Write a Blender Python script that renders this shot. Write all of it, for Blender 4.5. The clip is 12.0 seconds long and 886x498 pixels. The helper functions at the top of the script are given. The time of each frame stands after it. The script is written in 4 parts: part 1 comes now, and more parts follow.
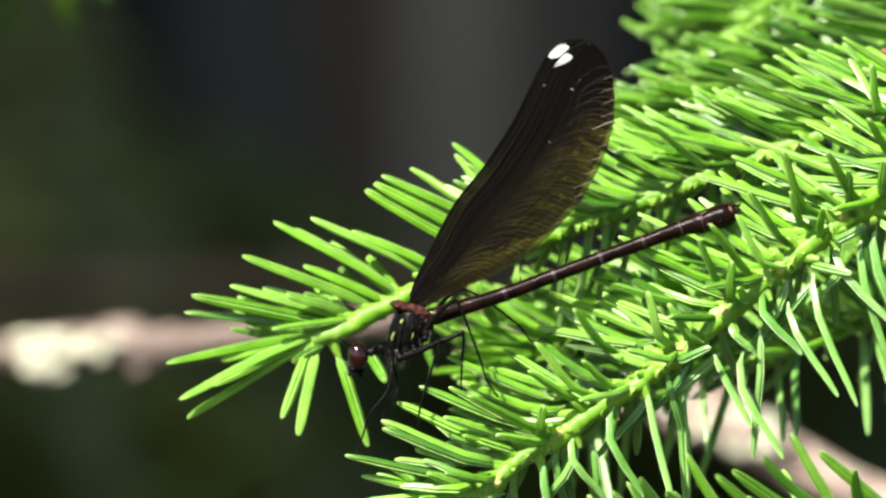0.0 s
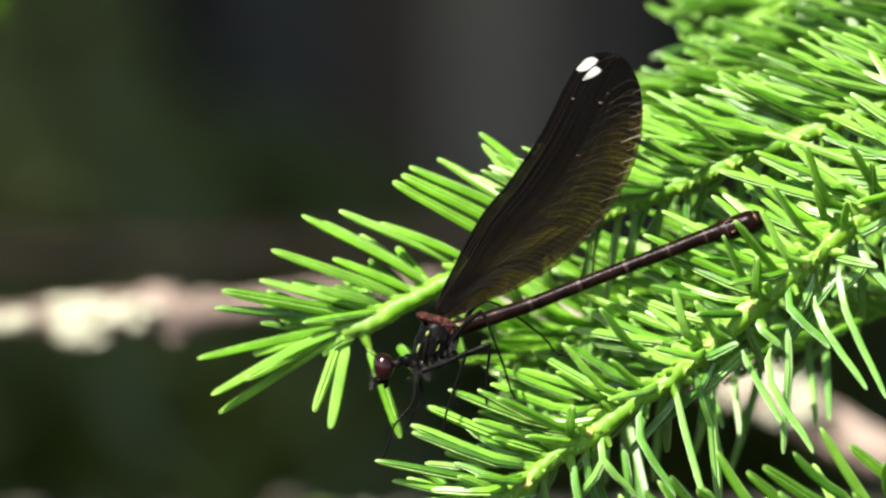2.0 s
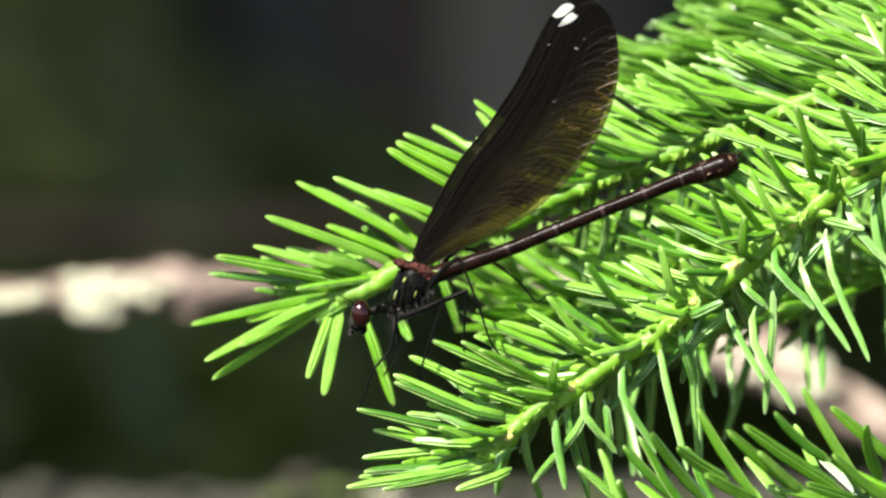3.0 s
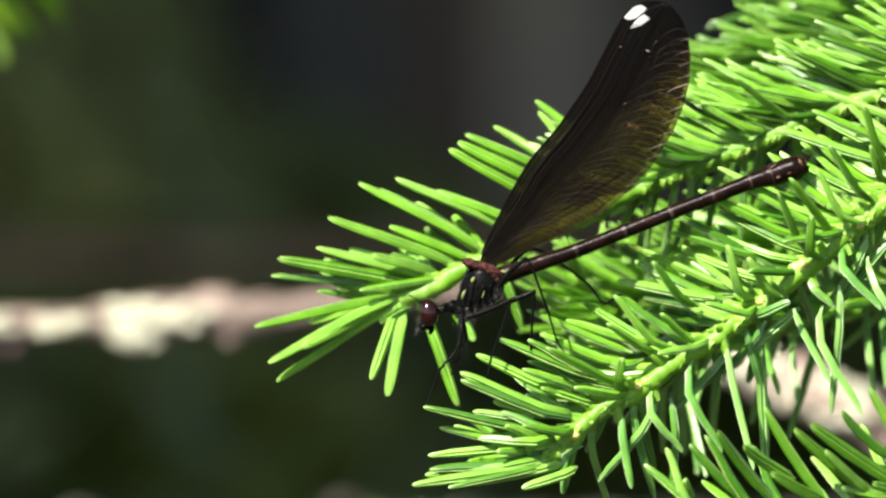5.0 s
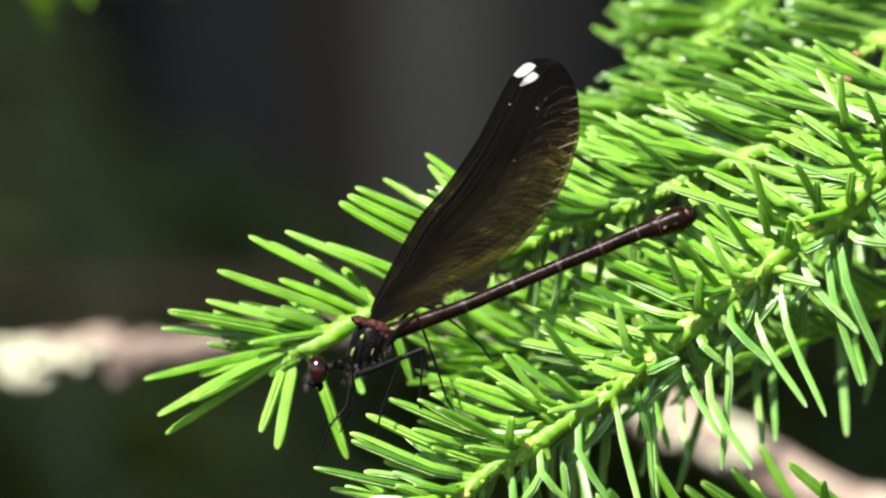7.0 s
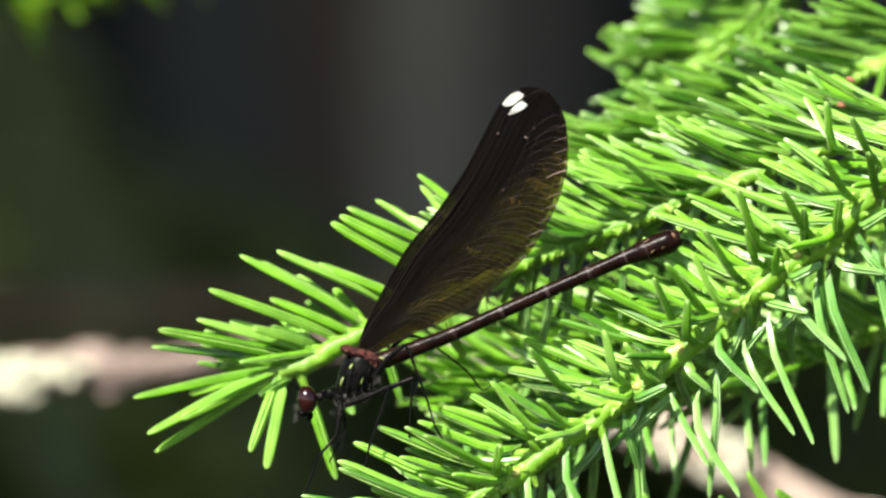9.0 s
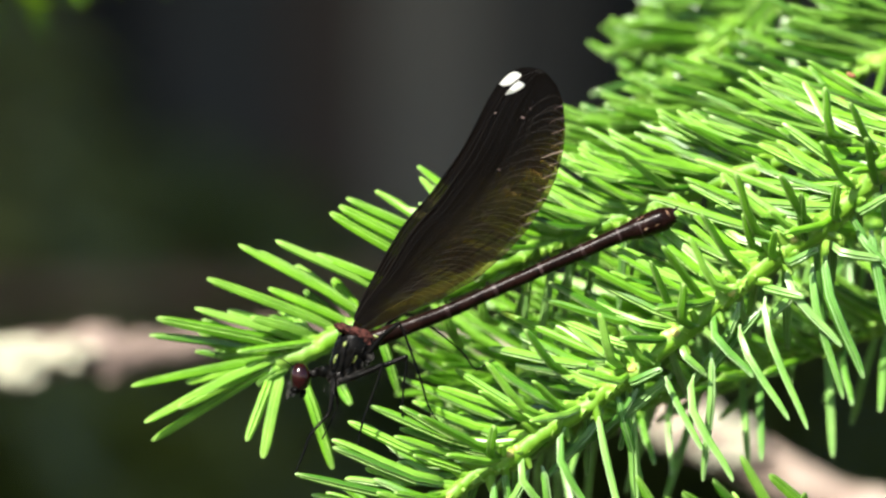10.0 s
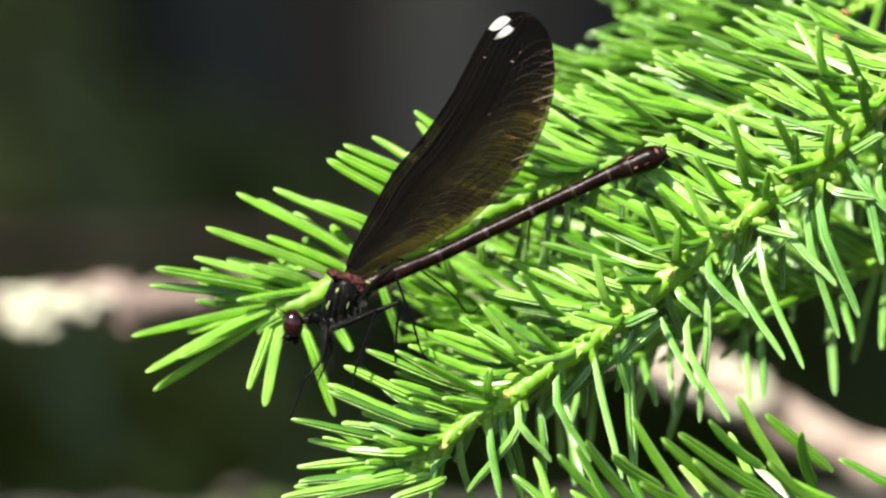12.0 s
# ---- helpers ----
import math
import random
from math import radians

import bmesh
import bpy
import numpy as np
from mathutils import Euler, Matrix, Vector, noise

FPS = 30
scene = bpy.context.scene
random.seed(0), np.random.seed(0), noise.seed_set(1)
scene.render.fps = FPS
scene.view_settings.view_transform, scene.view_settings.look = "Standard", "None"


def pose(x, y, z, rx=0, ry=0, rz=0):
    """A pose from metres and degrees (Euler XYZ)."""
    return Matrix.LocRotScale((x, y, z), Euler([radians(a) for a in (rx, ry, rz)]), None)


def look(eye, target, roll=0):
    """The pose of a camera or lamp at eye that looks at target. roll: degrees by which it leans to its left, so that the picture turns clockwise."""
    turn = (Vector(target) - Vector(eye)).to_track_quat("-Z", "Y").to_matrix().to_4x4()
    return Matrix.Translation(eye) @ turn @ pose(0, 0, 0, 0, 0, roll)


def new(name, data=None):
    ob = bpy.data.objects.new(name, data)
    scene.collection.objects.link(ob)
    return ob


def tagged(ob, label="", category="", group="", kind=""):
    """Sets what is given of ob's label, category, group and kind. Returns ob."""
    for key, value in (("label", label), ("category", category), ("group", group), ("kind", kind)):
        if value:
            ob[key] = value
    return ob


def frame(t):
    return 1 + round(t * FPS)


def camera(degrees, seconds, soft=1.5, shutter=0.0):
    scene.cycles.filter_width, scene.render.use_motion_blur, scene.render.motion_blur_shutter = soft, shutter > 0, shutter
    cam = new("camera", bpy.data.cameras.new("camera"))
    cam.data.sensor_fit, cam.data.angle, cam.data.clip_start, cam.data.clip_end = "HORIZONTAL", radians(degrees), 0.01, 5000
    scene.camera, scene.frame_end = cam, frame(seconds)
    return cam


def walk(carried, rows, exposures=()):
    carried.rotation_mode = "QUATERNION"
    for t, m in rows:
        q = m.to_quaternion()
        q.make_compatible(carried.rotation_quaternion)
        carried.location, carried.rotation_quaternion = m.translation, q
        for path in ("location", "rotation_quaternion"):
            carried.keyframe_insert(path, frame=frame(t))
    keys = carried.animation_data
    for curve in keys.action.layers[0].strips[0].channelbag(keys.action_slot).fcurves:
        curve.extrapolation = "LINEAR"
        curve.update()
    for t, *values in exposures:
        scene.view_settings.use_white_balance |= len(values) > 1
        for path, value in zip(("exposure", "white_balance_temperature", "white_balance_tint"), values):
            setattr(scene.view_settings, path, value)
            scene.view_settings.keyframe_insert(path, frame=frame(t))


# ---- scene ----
MM = 0.001
FAR = 900.0  # millimetres from the lens to the damselfly
VIEW = pose(0, 0, 0.62, -4, 0, 0)  # the damselfly's place; its y axis runs along the line of sight
EYE = VIEW @ Vector((0, -FAR * MM, 0))

# ---- camera ----
cam = camera(6.0, 12.0, soft=2.5)
cam.data.dof.use_dof = True
cam.data.dof.focus_distance = FAR * MM
cam.data.dof.aperture_fstop = 27.0
# seconds, turn to the right and tilt upwards in degrees
SWAY = [
    (0, 0.0000, 0.0000), (0.5, -0.1762, -0.1877), (1, -0.2949, -0.1877), (1.5, -0.3102, -0.1379),
    (2, -0.2451, -0.2260), (2.5, -0.2221, -0.3332), (3, -0.3370, -0.3868), (3.2, -0.3141, -0.3945),
    (4.8, -0.5936, -0.2911), (5, -0.6166, -0.2030), (5.5, -0.5324, 0.4596), (6, -0.6090, 0.4787),
    (6.5, -0.4519, 0.3141), (7, 0.1417, 0.0536), (7.5, 0.2183, 0.0996), (7.7, 0.2413, 0.1455),
    (9.3, 0.2030, 0.1609), (9.5, 0.2375, 0.0460), (10, 0.1877, 0.0460), (10.5, 0.1724, -0.0038),
    (11, 0.1724, -0.1800), (11.5, 0.1494, -0.3370), (12, 0.0881, -0.2911),
]

walk(cam, [(t, pose(EYE.x, EYE.y, EYE.z, 86 + up, 0, -side)) for t, side, up in SWAY], [(0, 1.8), (12, 1.8)])

# ---- light ----
SUN = Vector((-0.40, -0.56, 0.73)).normalized()
world = bpy.data.worlds.new("sky")
scene.world = world
world.use_nodes = True
sky = world.node_tree.nodes.new("ShaderNodeTexSky")
sky.sky_type, sky.sun_disc = "NISHITA", False
sky.sun_elevation, sky.sun_rotation = math.asin(SUN.z), math.atan2(SUN.x, SUN.y)
world.node_tree.links.new(sky.outputs[0], world.node_tree.nodes["Background"].inputs[0])
world.node_tree.nodes["Background"].inputs[1].default_value = 0.075
sun = new("sun", bpy.data.lights.new("sun", "SUN"))
sun.data.energy, sun.data.angle, sun.data.color = 5.0, radians(0.53), (1.0, 0.95, 0.86)
sun.matrix_world = look(SUN * 20, (0, 0, 0))


# ---- materials ----
def blank(name):
    m = bpy.data.materials.new(name)
    m.use_nodes = True
    return m, m.node_tree.nodes, m.node_tree.links, m.node_tree.nodes["Principled BSDF"]


def ramp(nodes, links, source, stops):
    r = nodes.new("ShaderNodeValToRGB")
    els = r.color_ramp.elements
    while len(els) < len(stops):
        els.new(0.5)
    for e, (p, c) in zip(els, stops):
        e.position, e.color = p, (*c, 1)
    links.new(source, r.inputs[0])
    return r.outputs[0]


def noise_tex(nodes, links, scale, detail=4, rough=0.6, coord="Object", stretch=None):
    c = nodes.new("ShaderNodeTexCoord")
    n = nodes.new("ShaderNodeTexNoise")
    n.inputs["Scale"].default_value, n.inputs["Detail"].default_value, n.inputs["Roughness"].default_value = scale, detail, rough
    if stretch:
        m = nodes.new("ShaderNodeMapping")
        m.inputs["Scale"].default_value = stretch
        links.new(c.outputs[coord], m.inputs[0])
        links.new(m.outputs[0], n.inputs[0])
    else:
        links.new(c.outputs[coord], n.inputs[0])
    return n.outputs["Fac"]


def bump(nodes, links, height, shader, strength, distance):
    b = nodes.new("ShaderNodeBump")
    b.inputs["Strength"].default_value, b.inputs["Distance"].default_value = strength, distance
    links.new(height, b.inputs["Height"])
    links.new(b.outputs[0], shader.inputs["Normal"])


def mixed(nodes, links, factor, a, b, mode="MIX"):
    m = nodes.new("ShaderNodeMix")
    m.data_type, m.blend_type = "RGBA", mode
    for value, n in ((factor, 0), (a, 6), (b, 7)):
        if isinstance(value, (int, float)):
            m.inputs[n].default_value = value
        elif isinstance(value, tuple):
            m.inputs[n].default_value = (*value, 1)
        else:
            links.new(value, m.inputs[n])
    return m.outputs[2]


def surface(name, stops, scale, roughness=0.6, relief=0.4, depth=0.0004, fine=None, stretch=None, metallic=0.0, specular=0.5):
    """A mottled surface: colour stops over a coarse noise, relief from a finer one."""
    m, nodes, links, bsdf = blank(name)
    coarse = noise_tex(nodes, links, scale, stretch=stretch)
    links.new(ramp(nodes, links, coarse, stops), bsdf.inputs["Base Color"])
    grain = noise_tex(nodes, links, fine or scale * 6, stretch=stretch)
    bump(nodes, links, grain, bsdf, relief, depth)
    r = nodes.new("ShaderNodeMapRange")
    r.inputs[3].default_value, r.inputs[4].default_value = max(roughness - 0.12, 0.02), min(roughness + 0.12, 1)
    links.new(grain, r.inputs[0])
    links.new(r.outputs[0], bsdf.inputs["Roughness"])
    bsdf.inputs["Metallic"].default_value = metallic
    bsdf.inputs["Specular IOR Level"].default_value = specular
    return m


def needle_material(name, dark, light, pale, dull=0.36):
    """Fresh conifer needle: waxy, a little translucent, pale lines along it and a paler tip."""
    m, nodes, links, bsdf = blank(name)
    info = nodes.new("ShaderNodeObjectInfo")
    tint = ramp(nodes, links, info.outputs["Random"], [(0.0, dark), (0.5, light), (1.0, tuple(0.75 * a + 0.25 * b for a, b in zip(light, pale)))])
    coord = nodes.new("ShaderNodeTexCoord")
    axes = nodes.new("ShaderNodeSeparateXYZ")
    links.new(coord.outputs["Generated"], axes.inputs[0])
    lines = ramp(nodes, links, axes.outputs["Y"], [(0.0, (0, 0, 0)), (0.28, (0, 0, 0)), (0.36, (1, 1, 1)), (0.44, (0, 0, 0)), (0.56, (0, 0, 0)), (0.64, (1, 1, 1)), (0.72, (0, 0, 0))])
    speck = noise_tex(nodes, links, 1800, 2)
    lined = nodes.new("ShaderNodeMath")
    lined.operation = "MULTIPLY"
    links.new(lines, lined.inputs[0])
    links.new(speck, lined.inputs[1])
    half = nodes.new("ShaderNodeMath")
    half.operation = "MULTIPLY"
    links.new(lined.outputs[0], half.inputs[0])
    half.inputs[1].default_value = 1.15
    colour = mixed(nodes, links, half.outputs[0], tint, pale)
    tip = ramp(nodes, links, axes.outputs["Z"], [(0.0, (0.55, 0.55, 0.55)), (0.10, (0, 0, 0)), (0.93, (0, 0, 0)), (1.0, (0.4, 0.4, 0.4))])
    colour = mixed(nodes, links, tip, colour, pale)
    blotch = ramp(nodes, links, noise_tex(nodes, links, 260, 3), [(0.3, (0.58, 0.62, 0.55)), (0.7, (1.18, 1.10, 1.05))])
    colour = mixed(nodes, links, 1.0, colour, blotch, "MULTIPLY")
    links.new(colour, bsdf.inputs["Base Color"])
    bsdf.inputs["Roughness"].default_value = dull
    bsdf.inputs["Specular IOR Level"].default_value = 0.5
    bump(nodes, links, speck, bsdf, 0.15, 0.0001)
    through_light = nodes.new("ShaderNodeBsdfTranslucent")
    links.new(mixed(nodes, links, 1.0, colour, (1.34, 1.34, 0.80), "MULTIPLY"), through_light.inputs["Color"])
    mix = nodes.new("ShaderNodeMixShader")
    mix.inputs[0].default_value = 0.36
    links.new(bsdf.outputs[0], mix.inputs[1])
    links.new(through_light.outputs[0], mix.inputs[2])
    links.new(mix.outputs[0], nodes["Material Output"].inputs["Surface"])
    return m


NEEDLE = needle_material("needle", (0.046, 0.170, 0.007), (0.172, 0.425, 0.020), (0.51, 0.73, 0.26))
PALE_NEEDLE = needle_material("needle_underside", (0.095, 0.28, 0.040), (0.18, 0.41, 0.065), (0.48, 0.66, 0.36))
STEM = needle_material("young_stem", (0.13, 0.33, 0.014), (0.20, 0.43, 0.024), (0.40, 0.60, 0.14), 0.5)
CUSHION = surface("pale_cushion", [(0.3, (0.18, 0.40, 0.03)), (0.7, (0.34, 0.55, 0.10))], 500, 0.4, 0.4, 0.0002)
SCALE_BROWN = surface("dry_scale", [(0.3, (0.10, 0.035, 0.015)), (0.7, (0.30, 0.12, 0.05))], 900, 0.7, 0.5, 0.0002)
BUD = surface("bud_scale", [(0.3, (0.34, 0.30, 0.06)), (0.7, (0.52, 0.56, 0.14))], 900, 0.5, 0.5, 0.0002)
CHITIN = surface("dark_chitin", [(0.35, (0.0015, 0.0018, 0.0015)), (0.7, (0.004, 0.0034, 0.003))], 700, 0.27, 0.45, 0.0001, 3000, specular=0.045)
BROWN_CHITIN = surface("brown_chitin", [(0.35, (0.003, 0.0013, 0.0010)), (0.7, (0.011, 0.0045, 0.0032))], 500, 0.27, 0.4, 0.00006, 4000, specular=0.06)
RUST = surface("rust_chitin", [(0.38, (0.006, 0.002, 0.002)), (0.50, (0.040, 0.011, 0.008)), (0.64, (0.085, 0.026, 0.019))], 2600, 0.75, 1.0, 0.0003, 4200, specular=0.15)
YELLOW_STRIPE = surface("pale_green_stripe", [(0.3, (0.05, 0.065, 0.012)), (0.7, (0.22, 0.28, 0.06))], 1200, 0.4, 0.4, 0.0001)
EYE_RED = surface("compound_eye", [(0.35, (0.005, 0.0010, 0.0010)), (0.7, (0.017, 0.0022, 0.0018))], 900, 0.17, 0.10, 0.00004, 9000, specular=0.35)
JOINT = surface("joint_skin", [(0.35, (0.012, 0.006, 0.006)), (0.7, (0.035, 0.020, 0.018))], 900, 0.4, 0.3, 0.0001, specular=0.2)
TAIL_MARK = surface("tan_chitin", [(0.35, (0.05, 0.022, 0.012)), (0.7, (0.22, 0.13, 0.07))], 2200, 0.45, 0.5, 0.0001)
HAIR = surface("pale_hair", [(0.3, (0.05, 0.045, 0.04)), (0.7, (0.12, 0.11, 0.10))], 2000, 0.6)
WHITE = surface("white_wing_spot", [(0.3, (0.75, 0.76, 0.70)), (0.7, (0.86, 0.87, 0.80))], 1500, 0.5, 0.3, 0.0001)
BARK = surface("dead_bark", [(0.3, (0.045, 0.030, 0.022)), (0.5, (0.14, 0.10, 0.08)), (0.72, (0.25, 0.19, 0.155))], 150, 0.85, 0.9, 0.002, 700)
PALE_BARK = surface("bleached_wood", [(0.32, (0.10, 0.07, 0.052)), (0.5, (0.30, 0.225, 0.175)), (0.70, (0.46, 0.39, 0.31))], 160, 0.85, 0.9, 0.002, 700)
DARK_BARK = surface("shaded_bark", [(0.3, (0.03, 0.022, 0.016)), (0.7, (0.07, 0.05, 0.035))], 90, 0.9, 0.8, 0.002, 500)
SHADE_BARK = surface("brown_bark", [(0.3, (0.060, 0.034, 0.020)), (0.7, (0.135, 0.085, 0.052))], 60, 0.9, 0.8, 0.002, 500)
# mossy bark, its colour darkened to stand for weaker light on the log
DIM_MOSS_BARK = surface("dim_mossy_bark", [(0.3, (0.010, 0.011, 0.006)), (0.6, (0.028, 0.025, 0.017)), (0.8, (0.05, 0.046, 0.036))], 90, 0.9, 0.8, 0.002, 500)
MOSS = surface("moss", [(0.3, (0.03, 0.05, 0.008)), (0.7, (0.11, 0.15, 0.03))], 500, 0.9, 0.9, 0.001, 2000)
LICHEN = surface("lichen", [(0.3, (0.32, 0.30, 0.20)), (0.5, (0.56, 0.54, 0.40)), (0.8, (0.47, 0.49, 0.33))], 400, 0.9, 0.9, 0.001, 2000)
def soil_material():
    """Dark humus with paler litter, in patches of two sizes."""
    m, nodes, links, bsdf = blank("forest_floor")
    fine = noise_tex(nodes, links, 26, 8, 0.7)
    humus = ramp(nodes, links, fine, [(0.32, (0.010, 0.008, 0.005)), (0.5, (0.030, 0.022, 0.014)), (0.62, (0.075, 0.052, 0.030)), (0.74, (0.030, 0.034, 0.012))])
    patch = ramp(nodes, links, noise_tex(nodes, links, 0.9, 6, 0.65), [(0.35, (0.45, 0.42, 0.36)), (0.55, (0.85, 0.85, 0.8)), (0.68, (0.8, 1.1, 0.55))])
    links.new(mixed(nodes, links, 1.0, humus, patch, "MULTIPLY"), bsdf.inputs["Base Color"])
    bsdf.inputs["Roughness"].default_value = 0.95
    bump(nodes, links, fine, bsdf, 0.9, 0.02)
    return m


SOIL = soil_material()
# one tone a board, from olive and near black to pale grey-brown
BOARDS = [surface("toned_board", [(0.3, tuple(0.55 * v for v in c)), (0.7, tuple(1.1 * v for v in c))], 3, 0.9, 0.3, 0.0006, 300, stretch=(1, 1, 0.3)) for c in
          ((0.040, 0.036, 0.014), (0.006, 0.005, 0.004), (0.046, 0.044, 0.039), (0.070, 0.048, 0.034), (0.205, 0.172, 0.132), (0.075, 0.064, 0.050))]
DULL_LEAF = surface("shade_leaf", [(0.3, (0.034, 0.045, 0.006)), (0.7, (0.082, 0.090, 0.016))], 14, 0.5, 0.3, 0.001)

SHRUB_LEAF = surface("shrub_leaf", [(0.3, (0.027, 0.040, 0.003)), (0.7, (0.082, 0.098, 0.006))], 14, 0.5, 0.3, 0.001)


def wing_material():
    """Smoky brown membrane that lets some olive light through, with a net of fine veins."""
    m, nodes, links, bsdf = blank("wing_membrane")
    coord = nodes.new("ShaderNodeTexCoord")
    axes = nodes.new("ShaderNodeSeparateXYZ")
    links.new(coord.outputs["Generated"], axes.inputs[0])
    cells = nodes.new("ShaderNodeTexVoronoi")
    cells.feature = "DISTANCE_TO_EDGE"
    cells.inputs["Scale"].default_value = 1900
    links.new(coord.outputs["Object"], cells.inputs["Vector"])
    vein = ramp(nodes, links, cells.outputs["Distance"], [(0.0, (1, 1, 1)), (0.10, (0, 0, 0))])
    streak = noise_tex(nodes, links, 160, 4, stretch=(1, 1, 1))
    bsdf.inputs["Roughness"].default_value = 0.38
    bump(nodes, links, cells.outputs["Distance"], bsdf, 0.35, 0.0001)
    clear = nodes.new("ShaderNodeBsdfTransparent")
    glow = nodes.new("ShaderNodeBsdfTranslucent")
    inward = nodes.new("ShaderNodeMath")
    inward.operation, inward.inputs[1].default_value = "MULTIPLY_ADD", -1.667
    links.new(axes.outputs["X"], inward.inputs[0])
    links.new(axes.outputs["Z"], inward.inputs[2])
    lifted = nodes.new("ShaderNodeMath")
    lifted.operation, lifted.inputs[1].default_value = "MULTIPLY_ADD", 0.45
    lifted.inputs[2].default_value = 0.75
    links.new(inward.outputs[0], lifted.inputs[0])
    tint = ramp(nodes, links, lifted.outputs[0], [(0.0, (0.93, 0.85, 0.60)), (0.2, (0.80, 0.71, 0.48)), (0.4, (0.73, 0.62, 0.44)), (0.55, (0.68, 0.56, 0.43)), (0.75, (0.37, 0.29, 0.26)), (1.0, (0.18, 0.135, 0.135))])
    links.new(mixed(nodes, links, vein, tint, mixed(nodes, links, 0.28, tint, (0.02, 0.015, 0.01))), clear.inputs["Color"])
    links.new(mixed(nodes, links, 0.8, tint, (0.05, 0.04, 0.015)), glow.inputs["Color"])
    brown = ramp(nodes, links, lifted.outputs[0], [(0.0, (0.030, 0.027, 0.007)), (0.4, (0.030, 0.023, 0.008)), (0.6, (0.022, 0.016, 0.007)), (0.8, (0.008, 0.006, 0.004))])
    worn = ramp(nodes, links, streak, [(0.3, (0.85, 0.85, 0.85)), (0.7, (1.1, 1.1, 1.1))])
    links.new(mixed(nodes, links, vein, mixed(nodes, links, 1.0, brown, worn, "MULTIPLY"), (0.008, 0.006, 0.005)), bsdf.inputs["Base Color"])
    bsdf.inputs["Specular IOR Level"].default_value = 0.2
    a, b = nodes.new("ShaderNodeMixShader"), nodes.new("ShaderNodeMixShader")
    a.inputs[0].default_value, b.inputs[0].default_value = 0.35, 0.75
    links.new(bsdf.outputs[0], a.inputs[1])
    links.new(glow.outputs[0], a.inputs[2])
    links.new(a.outputs[0], b.inputs[1])
    links.new(clear.outputs[0], b.inputs[2])
    links.new(b.outputs[0], nodes["Material Output"].inputs["Surface"])
    return m


WING = wing_material()
# leaf colour lightened to olive for bushes that seem partly sunlit
LIT_OLIVE_LEAF = surface("lit_olive_leaf", [(0.3, (0.075, 0.090, 0.018)), (0.7, (0.165, 0.175, 0.042))], 14, 0.6, 0.3, 0.001)
TAN_WOOD = surface("tan_wood", [(0.3, (0.20, 0.145, 0.11)), (0.7, (0.36, 0.27, 0.21))], 20, 0.9, 0.5, 0.002)
# pale tan for the painted glints on vein ends and for the scuffs
GLINT_AND_SCUFF = surface("glint_and_scuff", [(0.3, (0.06, 0.04, 0.035)), (0.7, (0.19, 0.13, 0.11))], 900, 0.4, 0.2, 0.00005)
VEIN = surface("vein", [(0.3, (0.0015, 0.001, 0.001)), (0.7, (0.004, 0.003, 0.002))], 900, 0.85, 0.2, 0.00005, specular=0.05)
BROWN_VEIN = surface("brown_vein", [(0.3, (0.004, 0.0032, 0.0024)), (0.7, (0.014, 0.011, 0.007))], 300, 0.5, 0.2, 0.00005, specular=0.2)


# ---- building helpers ----
def part(name, bm, material, parent, label="", smooth=True):
    """Links a bmesh as one mesh object under a thing or under a part."""
    me = bpy.data.meshes.new(name)
    bm.normal_update()
    bm.to_mesh(me)
    bm.free()
    me.materials.append(material)
    if smooth:
        for p in me.polygons:
            p.use_smooth = True
    ob = new(name, me)
    ob.parent = parent
    return tagged(ob, label)


def root(name, m, label, category, group="", kind=""):
    ob = new(name)
    ob.empty_display_size = 0.005
    ob.matrix_world = m
    return tagged(ob, label, category, group, kind)


def at(u, w, d=0.0):
    """A place in VIEW's space: u to the right and w up in millimetres as they show at the damselfly, d millimetres behind it."""
    k = (FAR + d) / FAR
    return Vector((u * k, d, w * k)) * MM


def tube(bm, points, radii, sides=8, squash=1.0, rough=0.0, scale=300.0):
    """A round skin along points; rough: how far the noise pushes it out, as a share of the radius."""
    rings = []
    last = len(points) - 1
    side = None
    for i, p in enumerate(points):
        ahead = (points[min(i + 1, last)] - points[max(i - 1, 0)]).normalized()
        if side is None:
            side = ahead.cross(Vector((0, 1, 0.03))).normalized()
        side = (side - ahead * side.dot(ahead)).normalized()
        other = ahead.cross(side)
        ring = []
        for j in range(sides):
            a = 2 * math.pi * j / sides
            off = side * math.cos(a) + other * math.sin(a) * squash
            r = radii[i]
            if rough:
                r *= 1 + rough * noise.noise((p + off * r) * scale)
            ring.append(bm.verts.new(p + off * r))
        rings.append(ring)
    for a, b in zip(rings, rings[1:]):
        for j in range(sides):
            bm.faces.new((a[j], a[(j + 1) % sides], b[(j + 1) % sides], b[j]))
    for cap in (bm.faces.new(list(reversed(rings[0]))), bm.faces.new(rings[-1])):
        for e in cap.edges:
            e.smooth = False
    return bm


def curve_points(points, steps):
    """Points spread evenly over a smooth line through the given ones."""
    pts = [Vector(p) for p in points]
    out = []
    for i in range(len(pts) - 1):
        p0, p1, p2, p3 = pts[max(i - 1, 0)], pts[i], pts[i + 1], pts[min(i + 2, len(pts) - 1)]
        for k in range(steps):
            t = k / steps
            out.append(0.5 * (2 * p1 + (p2 - p0) * t + (2 * p0 - 5 * p1 + 4 * p2 - p3) * t * t + (3 * p1 - p0 - 3 * p2 + p3) * t ** 3))
    out.append(pts[-1])
    return out


